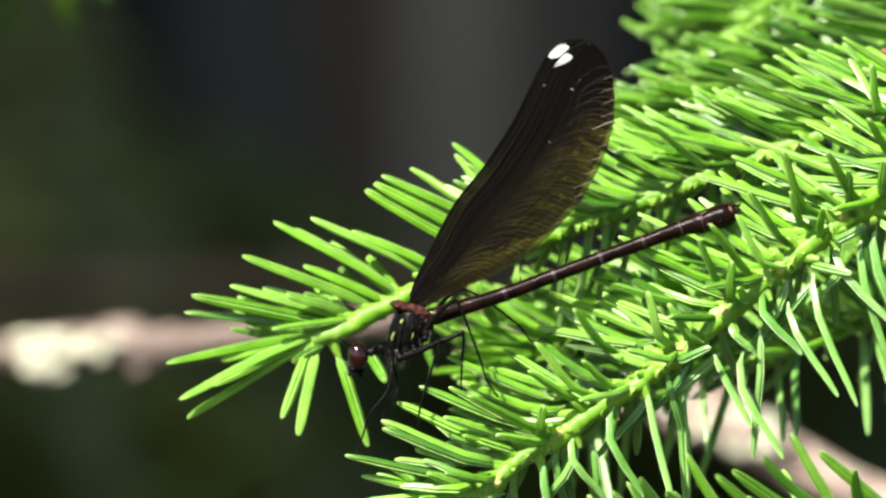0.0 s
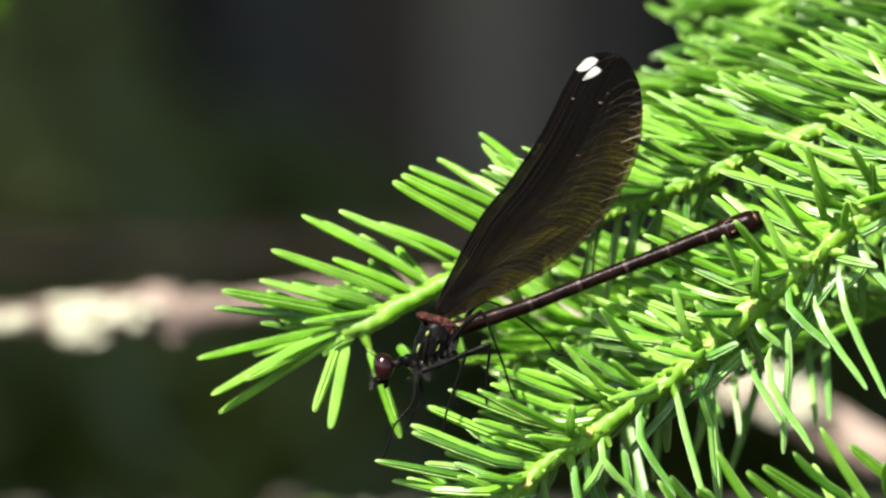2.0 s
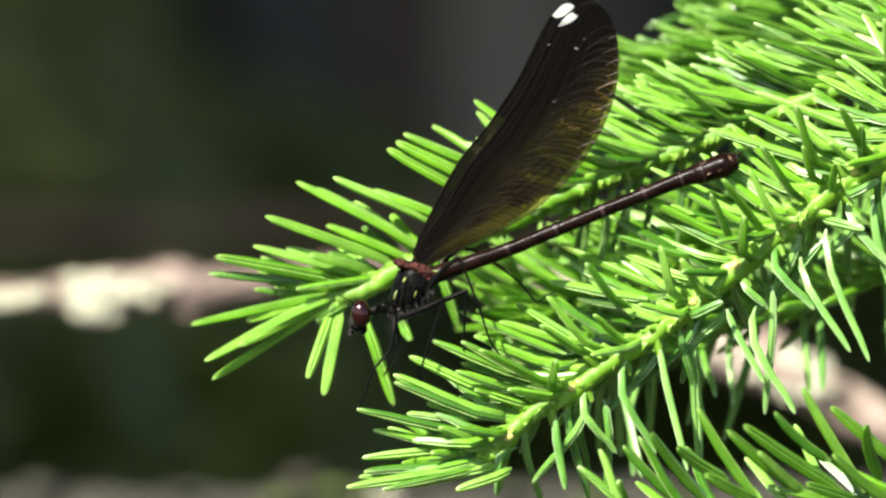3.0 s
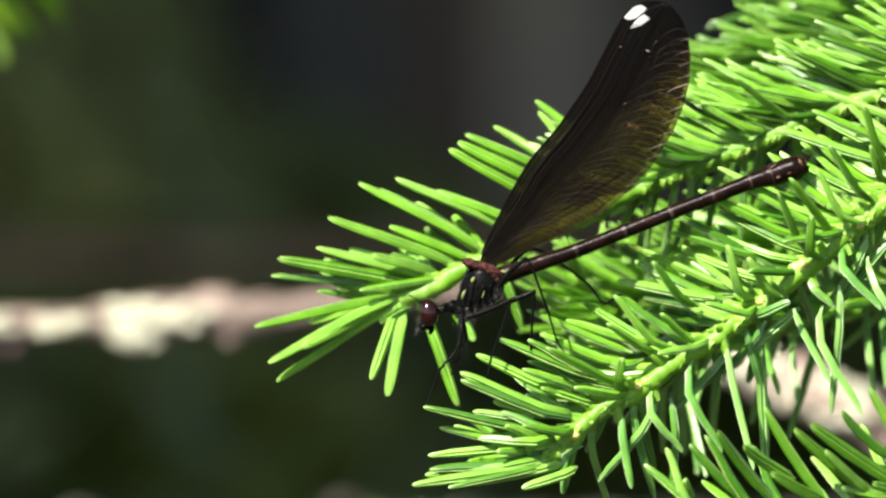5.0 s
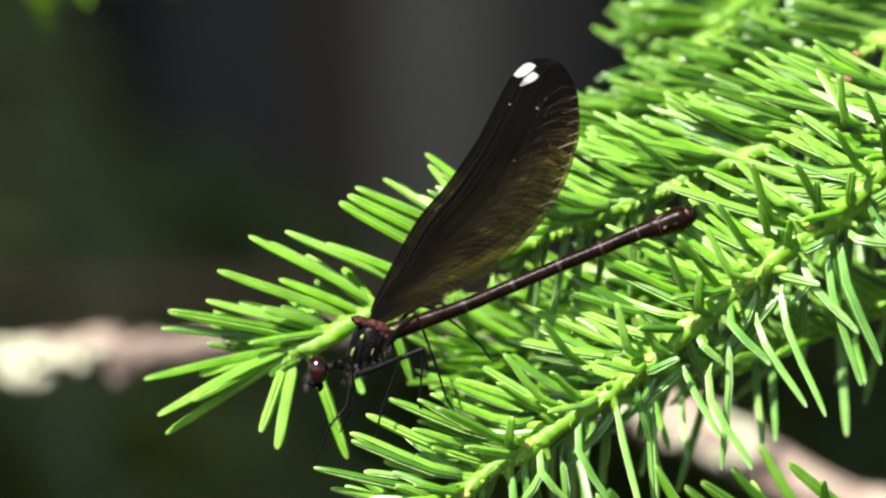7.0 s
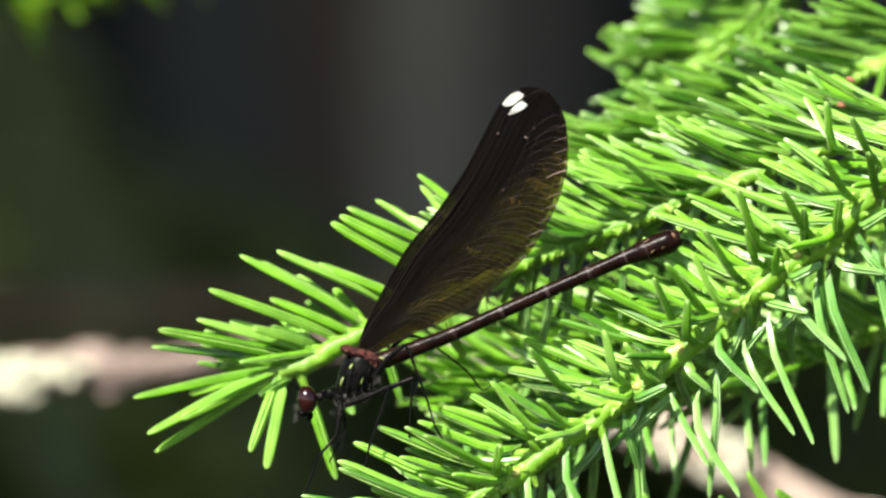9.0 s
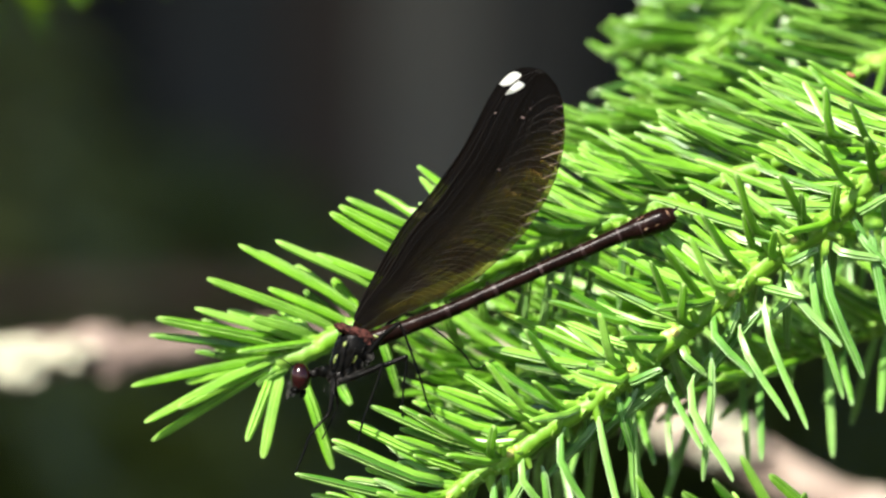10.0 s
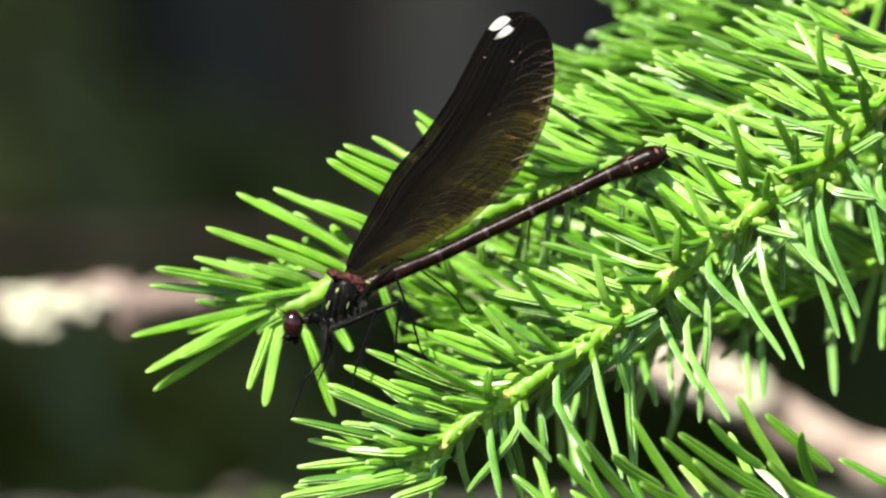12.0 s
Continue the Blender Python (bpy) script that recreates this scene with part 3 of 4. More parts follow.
mid_twig = twig(
    at(25.0, -4.8, 46),
    [at(6.6, -12.0, 44), at(16.6, -8.7, 45), at(25.0, -4.8, 46), at(37.1, 0.1, 50), at(55.1, 6.7, 52)],
    (0.4, 0.8),
    [],
    [(225, 0.0, 1.0, 13, 50, 0, 360)],
    "shaded green conifer twig between the others", 12, fat=0.88, bare=[at(85, 10, 36), at(118, 16, 20)])
deep_twig = twig(
    at(31.0, -12.0, 39),
    [at(11.8, -19.2, 38), at(19.0, -15.6, 38), at(31.0, -12.0, 39), at(46.7, -7.2, 41), at(58.7, -2.3, 43)],
    (0.4, 0.8),
    [],
    [(105, 0.0, 1.0, 12.5, 55, -90, 90), (26, 0.1, 1.0, 13.5, 54, 110, 260)],
    "shaded green conifer twig behind the damselfly's twig", 9, bare=[at(85, 0, 50), at(118, 0, 20)])
for u, w, size in ((21.0, -11.1, 0.62), (8.1, -20.3, 0.5), (1.4, -25.5, 0.6), (25.5, -7.2, 0.6), (31.5, -2.8, 0.5), (38.1, 2.8, 0.5), (47.8, 10.4, 0.85)):
    part("bud_scar", blob(bmesh.new(), at(u, w, -1.0) - FRONT_PIVOT, (size * MM, 0.5 * MM, size * 0.9 * MM), None, 0.4, 2500, 2), BUD, front_twig, "pale yellow bud scar")


for u, w, size in ((24.8, -7.6, 0.85), (8.9, -19.8, 0.6), (40.2, 3.9, 0.6)):
    part("bud_scar", blob(bmesh.new(), at(u, w, -0.8) - FRONT_PIVOT, (size * MM, 0.5 * MM, size * 0.9 * MM), None, 0.5, 2500, 2), CUSHION, front_twig, "pale swollen needle foot")


for u, w, size in ((44.3, 20.6, 0.5), (43.3, 17.9, 0.55), (48.9, 19.2, 0.4)):
    part("bud_scale", blob(bmesh.new(), at(u, w, 17) - REAR_PIVOT, (size * MM, 0.3 * MM, size * 0.6 * MM), Matrix.Rotation(radians(25), 3, "Y"), 0.6, 2500, 2), SCALE_BROWN, rear_twig, "dry red-brown bud scale")


# ---- damselfly ----
HEART = at(-8.84, -7.64)  # the wing roots


def spot(u, w, d=0.0):
    return Vector((u, d, w)) * MM


# the legs, in millimetres from the wing roots (across, up, behind): thigh, shin, thickness
LEGS = [
    ([(-2.2, -4.9, -1.0), (-2.3, -6.6, -1.4), (-2.45, -8.2, -1.7)], [(-2.45, -8.2, -1.7), (-2.95, -9.1, -1.8), (-4.64, -11.1, -2.0), (-5.2, -12.8, -2.1), (-6.05, -14.9, -2.2)], 0.23),
    ([(-1.5, -5.3, -1.1), (0.6, -4.6, -1.8), (3.0, -3.5, -2.4)], [(3.0, -3.5, -2.4), (2.65, -4.8, -2.5), (1.57, -7.8, -2.6), (0.84, -10.1, -2.7), (0.48, -12.4, -2.7)], 0.24),
    ([(-0.2, -4.7, -1.1), (2.2, -3.9, -1.8), (5.5, -2.6, -2.4)], [(5.5, -2.6, -2.4), (5.5, -4.0, -2.4), (5.3, -5.4, -2.4), (5.15, -8.9, -2.5)], 0.24),
    ([(1.6, -2.2, -1.2), (3.0, -0.4, -1.7), (4.6, 0.9, -2.1)], [(4.6, 0.9, -2.1), (5.2, 0.1, -2.2), (6.98, -4.7, -2.4), (7.9, -7.7, -2.5), (9.1, -9.6, -2.4)], 0.21),
    ([(2.0, -1.2, 1.0), (3.8, 1.1, 1.4), (5.2, 2.0, 1.7)], [(5.2, 2.0, 1.7), (7.1, 1.3, 2.0), (11.2, -1.8, 2.4), (12.9, -3.85, 2.6), (14.2, -3.2, 2.6), (15.0, -2.9, 2.6)], 0.17),
    ([(-2.4, -4.8, 0.9), (-1.9, -6.6, 1.5), (-1.7, -7.8, 1.8)], [(-1.7, -7.8, 1.8), (-2.4, -9.6, 2.0), (-3.4, -11.6, 2.2)], 0.18),
]


def leg(owner, thigh, shin, thick):
    """A thin jointed leg, with rows of long bristles down its shin and short hair under its thigh."""
    rng = random.Random(round(thick * 1000) + len(shin))
    line = curve_points(thigh, 5)
    n = len(line)
    limb = part("leg", tube(bmesh.new(), line, [thick * MM * (1.6 - 0.6 * i / n) for i in range(n)], 8), CHITIN, owner, "thin black leg")
    lower = curve_points(shin, 4)
    n = len(lower)
    part("shin", tube(bmesh.new(), lower, [thick * MM * (0.80 - 0.40 * i / n) for i in range(n)], 6), CHITIN, limb)
    bm = bmesh.new()
    blob(bm, lower[0], (thick * 1.05 * MM,) * 3, None, 0.1, 900, 2)
    away = (shin[2] - shin[0]).normalized()
    for i in range(15):
        p = lower[min(1 + i * (n - 3) // 20, n - 1)].lerp(lower[min(2 + i * (n - 3) // 20, n - 1)], (i * 0.37) % 1)
        for q in (Vector((1, -0.5, -0.15)), Vector((-1, -0.5, -0.15))):
            tube(bm, [p, p + (q + away * 0.55).normalized() * rng.uniform(1.0, 1.5) * MM], [0.026 * MM, 0.010 * MM], 3)
    for i in range(12):
        p = line[i % len(line)]
        tube(bm, [p, p + spot(rng.uniform(-0.3, 0.3), rng.uniform(-0.8, -0.3), -0.2)], [0.020 * MM, 0.008 * MM], 3)
    part("bristle", bm, CHITIN, limb)


def damselfly():
    thing = root("damselfly", VIEW @ Matrix.Translation(HEART), "dark brown damselfly with smoky closed wings and white wing spots", "damselfly")
    lean = Matrix.Rotation(radians(20), 3, "Y")
    # thorax: a slanting box with rounded sides, seams and lobes
    line = curve_points([spot(0.7, -0.2), spot(0.3, -1.2), spot(-0.4, -2.5), spot(-1.1, -3.9), spot(-1.8, -5.2)], 5)
    wide = (1.30, 1.62, 1.80, 1.92, 1.98, 2.02, 2.05, 2.06, 2.05, 2.03, 2.00, 1.97, 1.93, 1.88, 1.82, 1.74, 1.62, 1.46, 1.28, 1.05, 0.70)
    bm = tube(bmesh.new(), line, [w * MM for w in wide], 20, 0.80, 0.14, 1300)
    thorax = part("thorax", bm, CHITIN, thing, "black glossy thorax with green glints")
    for u, w, r in ((-2.3, -4.7, 0.75), (-1.5, -4.8, 0.85), (-0.6, -4.2, 1.0), (0.3, -3.4, 1.1), (1.2, -2.3, 1.1), (1.7, -1.4, 0.9)):
        part("lobe", blob(bmesh.new(), spot(u, w, -0.35), (r * 0.95 * MM, 1.05 * MM, r * 1.25 * MM), lean, 0.3, 1500, 3), CHITIN, thorax)
    for a, b in (((-1.55, 0.1), (-2.45, -4.3)), ((-0.55, -0.4), (-1.5, -4.6)), ((0.5, -0.9), (-0.5, -4.0)), ((1.35, -1.0), (0.5, -3.2))):
        seam = curve_points([spot(*a, -1.25), spot((a[0] + b[0]) / 2 - 0.12, (a[1] + b[1]) / 2, -1.78), spot(*b, -1.45)], 6)
        part("seam", tube(bmesh.new(), seam, [0.07 * MM] * len(seam), 6, 1.0, 0.5, 2500), CHITIN, thorax)
    bm = bmesh.new()
    for u, w, d, a, b, c in ((-1.35, 0.40, -0.8, 0.80, 0.8, 0.46), (-0.65, 0.20, -0.95, 0.95, 0.7, 0.46), (0.25, -0.05, -0.95, 0.95, 0.7, 0.48), (1.05, -0.45, -0.92, 0.95, 0.7, 0.58), (1.65, -0.95, -0.8, 0.70, 0.6, 0.62)):
        blob(bm, spot(u, w, d), (a * MM, b * MM, c * MM), Matrix.Rotation(radians(30), 3, "Y"), 0.6, 4200, 3)
    part("wing_base", bm, RUST, thorax, "rust-brown wing roots")
    for u, w, d, wide, tall in ((-2.0, -2.9, -1.62, 0.15, 0.55), (-1.0, -1.35, -1.72, 0.18, 0.34), (0.1, -2.9, -1.80, 0.04, 0.5), (2.35, -0.5, -0.95, 0.40, 0.15)):
        part("stripe", blob(bmesh.new(), spot(u, w, d), (wide * MM, 0.22 * MM, tall * MM), lean, 0.3, 1500), YELLOW_STRIPE, thorax, "pale yellow-green side mark")
    # prothorax and head
    bm = blob(bmesh.new(), spot(-3.1, -4.25), (0.85 * MM, 0.8 * MM, 0.75 * MM), None, 0.2, 1500, 3)
    tube(bm, [spot(-5.2, -4.6), spot(-4.2, -4.45), spot(-2.9, -4.2)], [0.36 * MM, 0.42 * MM, 0.6 * MM], 10)
    for u, w in ((-3.95, -4.05), (-3.3, -3.85), (-4.3, -4.75)):
        blob(bm, spot(u, w, -0.35), (0.32 * MM, 0.35 * MM, 0.28 * MM), None, 0.2, 1500, 2)
    part("neck", bm, CHITIN, thing, "knobbly glossy black neck")
    head = part("head", blob(bmesh.new(), spot(-5.85, -4.95), (1.0 * MM, 1.75 * MM, 1.55 * MM), Matrix.Rotation(radians(-8), 3, "Y"), 0.08, 900, 3), CHITIN, thing, "dark head")
    for side in (-1, 1):
        part("eye", blob(bmesh.new(), spot(-5.66, -4.85, side * 1.35), (1.02 * MM, 1.0 * MM, 1.44 * MM), Matrix.Rotation(radians(-6), 3, "Y"), 0, 1, 4), EYE_RED, head, "dark red compound eye")
        line = curve_points([spot(-6.4, -3.9, side * 0.5), spot(-6.8, -3.6, side * 0.7), spot(-7.9, -2.9, side * 0.9)], 4)
        part("antenna", tube(bmesh.new(), line, [0.10 * MM] * 4 + [0.04 * MM] * (len(line) - 4), 6), CHITIN, head)
    bm = blob(bmesh.new(), spot(-6.2, -6.3, -0.2), (0.65 * MM, 0.9 * MM, 0.5 * MM), None, 0.3, 1500, 3)
    blob(bm, spot(-5.4, -6.7, -0.3), (0.30 * MM, 0.45 * MM, 0.55 * MM), Matrix.Rotation(radians(25), 3, "Y"), 0.2, 1500, 2)
    blob(bm, spot(-6.6, -6.8, -0.3), (0.28 * MM, 0.4 * MM, 0.25 * MM), None, 0.2, 1500, 2)
    part("jaw", bm, CHITIN, head)
    rng = random.Random(3)
    bm = bmesh.new()
    for i in range(60):
        a = spot(-6.6 + rng.uniform(-0.3, 0.5), -6.0 + rng.uniform(-1.0, 0.9), rng.uniform(-1.2, 0.8))
        tube(bm, [a, a + spot(rng.uniform(-0.7, -0.1), rng.uniform(-0.6, 0.2), rng.uniform(-0.4, 0.2))], [0.018 * MM, 0.008 * MM], 3)
    part("hair", bm, HAIR, head, "fine pale hair on the face")
    bm = bmesh.new()
    for i in range(90):
        f = rng.random()
        a = spot(-2.9 + 4.8 * f + rng.uniform(-0.3, 0.3), -5.6 + 3.6 * f * f + rng.uniform(-0.4, 0.7), rng.uniform(-1.5, -0.4))
        tube(bm, [a, a + spot(rng.uniform(-0.3, 0.6), rng.uniform(-1.1, -0.4), rng.uniform(-0.5, 0.0))], [0.020 * MM, 0.008 * MM], 3)
    part("hair", bm, HAIR, thorax, "fine pale hair under the thorax")
    # abdomen: ten jointed segments, the last three swollen
    abdomen = new("abdomen")
    abdomen.empty_display_size = 0.002
    abdomen.parent = thing
    spine = [spot(1.5, -0.95), spot(3.0, -0.40), spot(6.4, 1.0), spot(9.9, 2.45), spot(14.9, 4.85), spot(19.7, 7.15), spot(24.1, 9.2), spot(27.9, 11.0), spot(30.1, 11.85), spot(32.3, 12.75), spot(33.7, 13.3)]
    girth = (0.92, 0.95, 0.84, 0.78, 0.75, 0.75, 0.78, 0.84, 1.20, 1.30, 0.86)
    smooth = curve_points(spine, 10)
    for k in range(10):
        line, r = [], []
        for i in range(11):
            f = i / 10
            line.append(smooth[k * 10 + i])
            g = girth[k] + (girth[k + 1] - girth[k]) * (f * f * (3 - 2 * f))
            r.append(g * MM * (1 + (0.035 if k < 7 else 0.02) * (math.exp(-((1 - f) / 0.07) ** 2) - 0.6 * math.exp(-(f / 0.06) ** 2))))
        part("abdomen_segment", tube(bmesh.new(), line, r, 18, 1.0, 0.03, 1500), BROWN_CHITIN, abdomen, "dark brown glossy segment")
        if 1 < k < 8:
            ring = [line[-1].lerp(line[-2], q) for q in (0.5, -0.25)]
            part("joint", tube(bmesh.new(), ring, [girth[k + 1] * 1.035 * MM] * 2, 18), JOINT, abdomen, "paler ring between two segments")
    end = spine[-1]
    bm = bmesh.new()
    for d in (-0.35, 0.35):
        tube(bm, [end + spot(-0.3, 0.35, d), end + spot(0.15, 0.65, d), end + spot(0.35, 0.95, d * 0.9)], [0.20 * MM, 0.15 * MM, 0.05 * MM], 6)
        tube(bm, [end + spot(-0.4, -0.55, d), end + spot(0.1, -0.35, d), end + spot(0.35, -0.15, d)], [0.20 * MM, 0.16 * MM, 0.06 * MM], 6)
    part("tail_tip", bm, BROWN_CHITIN, abdomen, "pointed dark tail claspers")
    for u, w, a, c in ((-1.6, -0.95, 0.75, 0.22), (-2.9, -1.55, 0.55, 0.16), (-0.7, 0.1, 0.16, 0.45), (-3.6, -0.5, 0.5, 0.10)):
        part("tail_mark", blob(bmesh.new(), end + spot(u, w, -0.92), (a * MM, 0.30 * MM, c * MM), Matrix.Rotation(radians(-35), 3, "Y"), 0.7, 3000, 2), TAIL_MARK, abdomen, "tan mottled mark on the tail")
    # wings: two hind wings outside, two fore wings between them
    for k, d in enumerate((-0.55, -0.25, 0.25, 0.55)):
        wing(thing, spot(0.48, 0.12, d), k)
    for thigh, shin, thick in LEGS:
        leg(thing, [spot(*p) for p in thigh], [spot(*p) for p in shin], thick)
    return thing, abdomen


# the wing's outline: share of its length, millimetres from its axis
LEADING = ((0.0, -0.9), (0.06, -1.45), (0.136, -1.75), (0.25, -2.15), (0.36, -2.32), (0.44, -1.92), (0.48, -1.72), (0.65, -1.60), (0.75, -1.95), (0.846, -2.34), (0.90, -2.38), (0.93, -2.2), (0.966, -1.45), (0.988, -0.5), (1.0, 0.6))
TRAILING = ((0.0, 0.5), (0.035, 1.25), (0.12, 2.95), (0.216, 5.15), (0.343, 7.35), (0.459, 8.4), (0.565, 8.92), (0.688, 8.72), (0.755, 8.32), (0.842, 7.33), (0.90, 6.2), (0.955, 4.75), (0.985, 3.2), (1.0, 1.4))


def wing_edges(s, hind):
    """How far the leading and the trailing edge lie from the wing's axis, at the share s of its length."""
    lead = float(np.interp(s, *zip(*LEADING)))
    trail = float(np.interp(s, *zip(*TRAILING)))
    if hind:
        lead = lead + 1.15 * min(s * 5, 1) * min((1 - s) * 16, 1)
    else:
        trail *= 0.93
    return lead, max(trail, lead + 0.02)


def wing(owner, foot, k):
    """One wing: corrugated membrane, raised main veins, glints painted as pale vein ends at its edge and a white spot
    near its tip.
    """
    hind = k in (0, 3)
    length = 33.88 * MM * (0.988 if hind else 1.0)
    rows, cols = 130, 30
    bm = bmesh.new()
    grid = []
    for i in range(rows + 1):
        s = i / rows
        lead, trail = wing_edges(s, hind)
        line = []
        for j in range(cols + 1):
            f = j / cols
            x = lead + (trail - lead) * f
            ripple = 0.025 * math.sin(f * 42) * min(1, 6 * s) + 0.08 * math.sin(s * 110 + f * 14) * max(f - 0.6, 0) * 2.5 * s + 0.10 * noise.noise(Vector((s * 4, f * 3, k * 7)))
            line.append(bm.verts.new(Vector((x * MM, ripple * MM, s * length))))
        grid.append(line)
    for a, b in zip(grid, grid[1:]):
        for j in range(cols):
            bm.faces.new((a[j], b[j], b[j + 1], a[j + 1]))
    bmesh.ops.remove_doubles(bm, verts=bm.verts, dist=1e-6)
    membrane = part("wing", bm, WING, owner, "smoky brown translucent wing")
    membrane.matrix_basis = Matrix.Translation(foot) @ Matrix.Rotation(radians(33.2), 4, "Y")
    for n in range(13):
        f0, f1 = n / 12 * 0.55, n / 12
        reach = 1.0 if n < 5 else 0.97 - 0.045 * (n - 4)
        line = []
        for i in range(19):
            s = 0.02 + (reach - 0.03) * i / 18
            lead, trail = wing_edges(s, hind)
            f = f0 + (f1 - f0) * (i / 18) ** 1.3
            line.append(Vector(((lead + (trail - lead) * f) * MM, 0, s * length)))
        thick = 0.15 if n == 0 else 0.10 if n < 3 else 0.05
        part("vein", tube(bmesh.new(), line, [thick * MM * (1 - 0.5 * i / 18) for i in range(19)], 5), VEIN, membrane)
    for n in range(42 if k == 0 else 0):
        s = 0.08 + 0.019 * n
        lead, trail = wing_edges(s, hind)
        inner = (lead + (trail - lead) * (0.40 + 0.05 * math.sin(n * 2.4))) * MM
        far = min(s + 0.11, 0.985)
        edge = wing_edges(far, hind)[1] * MM
        a, b, c = Vector((inner, 0, s * length)), Vector((inner + (edge - inner) * 0.35, 0, (far + 0.012) * length)), Vector((edge, 0, far * length))
        line = [a * (1 - q) ** 2 + b * 2 * q * (1 - q) + c * q * q + Vector((0, -0.05 * MM, 0)) for q in (0, 0.2, 0.4, 0.6, 0.8, 1.0)]
        part("vein", tube(bmesh.new(), line, [0.006 * MM, 0.011 * MM, 0.016 * MM, 0.020 * MM, 0.023 * MM, 0.026 * MM], 4), BROWN_VEIN, membrane)
    # glints along the edge veins, drawn as pale tubes
    for s, reach, thick in ((0.955, 1.2, 0.030), (0.925, 1.9, 0.034), (0.895, 1.7, 0.034), (0.86, 1.6, 0.036), (0.835, 2.6, 0.075), (0.80, 1.5, 0.030), (0.765, 1.8, 0.042), (0.725, 2.0, 0.040), (0.68, 1.6, 0.034), (0.635, 2.2, 0.050), (0.59, 1.6, 0.032), (0.54, 1.4, 0.030), (0.48, 1.2, 0.028)) if k == 0 else ():
        line = []
        for i in range(6):
            q = i / 5
            x = wing_edges(s, hind)[1] - 0.06 - 0.55 * reach * q
            line.append(Vector((x * MM, -0.16 * MM, (s - 0.016 * reach * q - 0.006 * reach * q * q) * length)))
        part("edge_glint", tube(bmesh.new(), line, [thick * (1 - 0.75 * i / 5) * MM for i in range(6)], 4), GLINT_AND_SCUFF, membrane, "glint on a fine edge vein, put into its pale colour")
    for s, f, size in ((0.672, 0.36, 0.11), (0.852, 0.36, 0.20), (0.815, 0.02, 0.15), (0.89, 0.42, 0.10)) if k == 0 else ():
        lead, trail = wing_edges(s, hind)
        mark = blob(bmesh.new(), Vector(((lead + (trail - lead) * f) * MM, -0.2 * MM, s * length)), (size * MM, 0.04 * MM, size * 0.5 * MM), Matrix.Rotation(radians(-40 + 90 * f), 3, "Y"), 0.6, 3000, 2)
        part("scuff", mark, GLINT_AND_SCUFF, membrane, "small pale scuff")
    bm = bmesh.new()
    start, stop, middle = (0.879, 0.943, -1.0) if hind else (0.888, 0.952, -1.62)
    for i in range(11):
        f = i / 10
        s = start + (stop - start) * f
        slim = math.sin(math.pi * (i + 0.9) / 11.8) ** 0.35
        for q in (-0.5, 0.0, 0.5):
            x = max(middle + 1.25 * (f - 0.5) + 1.5 * slim * q, wing_edges(s, hind)[0] + 0.12)
            bm.verts.new(Vector((x * MM, (-0.12 if k < 2 else 0.12) * MM, s * length)))
    bm.verts.ensure_lookup_table()
    for i in range(10):
        for f in range(2):
            a = i * 3 + f
            bm.faces.new((bm.verts[a], bm.verts[a + 1], bm.verts[a + 4], bm.verts[a + 3]))
    bmesh.ops.solidify(bm, geom=bm.faces[:], thickness=0.05 * MM)
    part("wing_spot", bm, WHITE, membrane, "white wing spot")


fly, abdomen = damselfly()


# ---- behind the twigs ----
def branch(name, points, radii, material, label, rough=0.25, lichen=(), category="branch"):
    thing = root(name, VIEW @ Matrix.Translation(points[0]), label, category)
    line = [p - points[0] for p in curve_points(points, 14)]
    n = len(line)
    r = [float(np.interp(i / (n - 1) * (len(radii) - 1), range(len(radii)), radii)) * MM for i in range(n)]
    part("bark", tube(bmesh.new(), line, r, 18, 1.0, rough, 140), material, thing)
    rng = random.Random(n)
    for share, wide in lichen:
        at_ring = int(share * (n - 2))
        for i in range(16):
            q = line[at_ring] + Vector((rng.uniform(-wide, wide), 0, 0)) * MM
            a = radians(rng.uniform(-30, 75))
            q += Vector((0, -math.cos(a), math.sin(a))) * r[at_ring] * 0.95
            part("lichen", blob(bmesh.new(), q, (rng.uniform(0.18, 0.42) * wide * MM, 0.7 * MM, rng.uniform(0.6, 1.3) * MM), None, 0.6, 3000, 2), LICHEN, thing, "pale crusty lichen")
    return thing


log_branch = branch("dead_branch", [at(-190, -70.15, 270), at(-130, -28.15, 270), at(-92, -12.4, 270), at(-65.2, -11.4, 270), at(-53.0, -11.2, 270), at(-48.9, -11.2, 270), at(-44.4, -11.0, 270), at(-39.8, -10.6, 270), at(-36.8, -10.2, 270), at(-34.0, -9.8, 270), at(-29.6, -10.1, 270), at(-24, -9.6, 270), at(-15, -8.4, 272), at(-4, -7.35, 273)],
                    (3.4, 3.1, 2.6, 2.3, 2.1, 2.0, 2.9, 3.1, 2.9, 2.8, 2.5, 2.1, 1.9, 1.6), BARK, "dead branch with pink-brown bark and pale lichen in the sun", 0.35)
foot = at(-190, -70.15, 270)
for u, w, a, c in ((-34.2, -8.7, 3.6, 1.7), (-32.2, -12.2, 2.0, 1.7), (-42.6, -13.0, 2.6, 1.8), (-45.8, -9.8, 2.4, 1.1), (-38.2, -9.2, 2.6, 1.2), (-55.5, -13.2, 2.2, 1.7), (-29.0, -8.9, 2.4, 1.2), (-60.0, -10.4, 3.0, 1.6)):
    part("knot", blob(bmesh.new(), at(u, w, 270) - foot, (a * MM, 2.2 * MM, c * MM), None, 0.5, 1300, 3), BARK, log_branch, "lumpy pink-grey bark")
rng = random.Random(44)
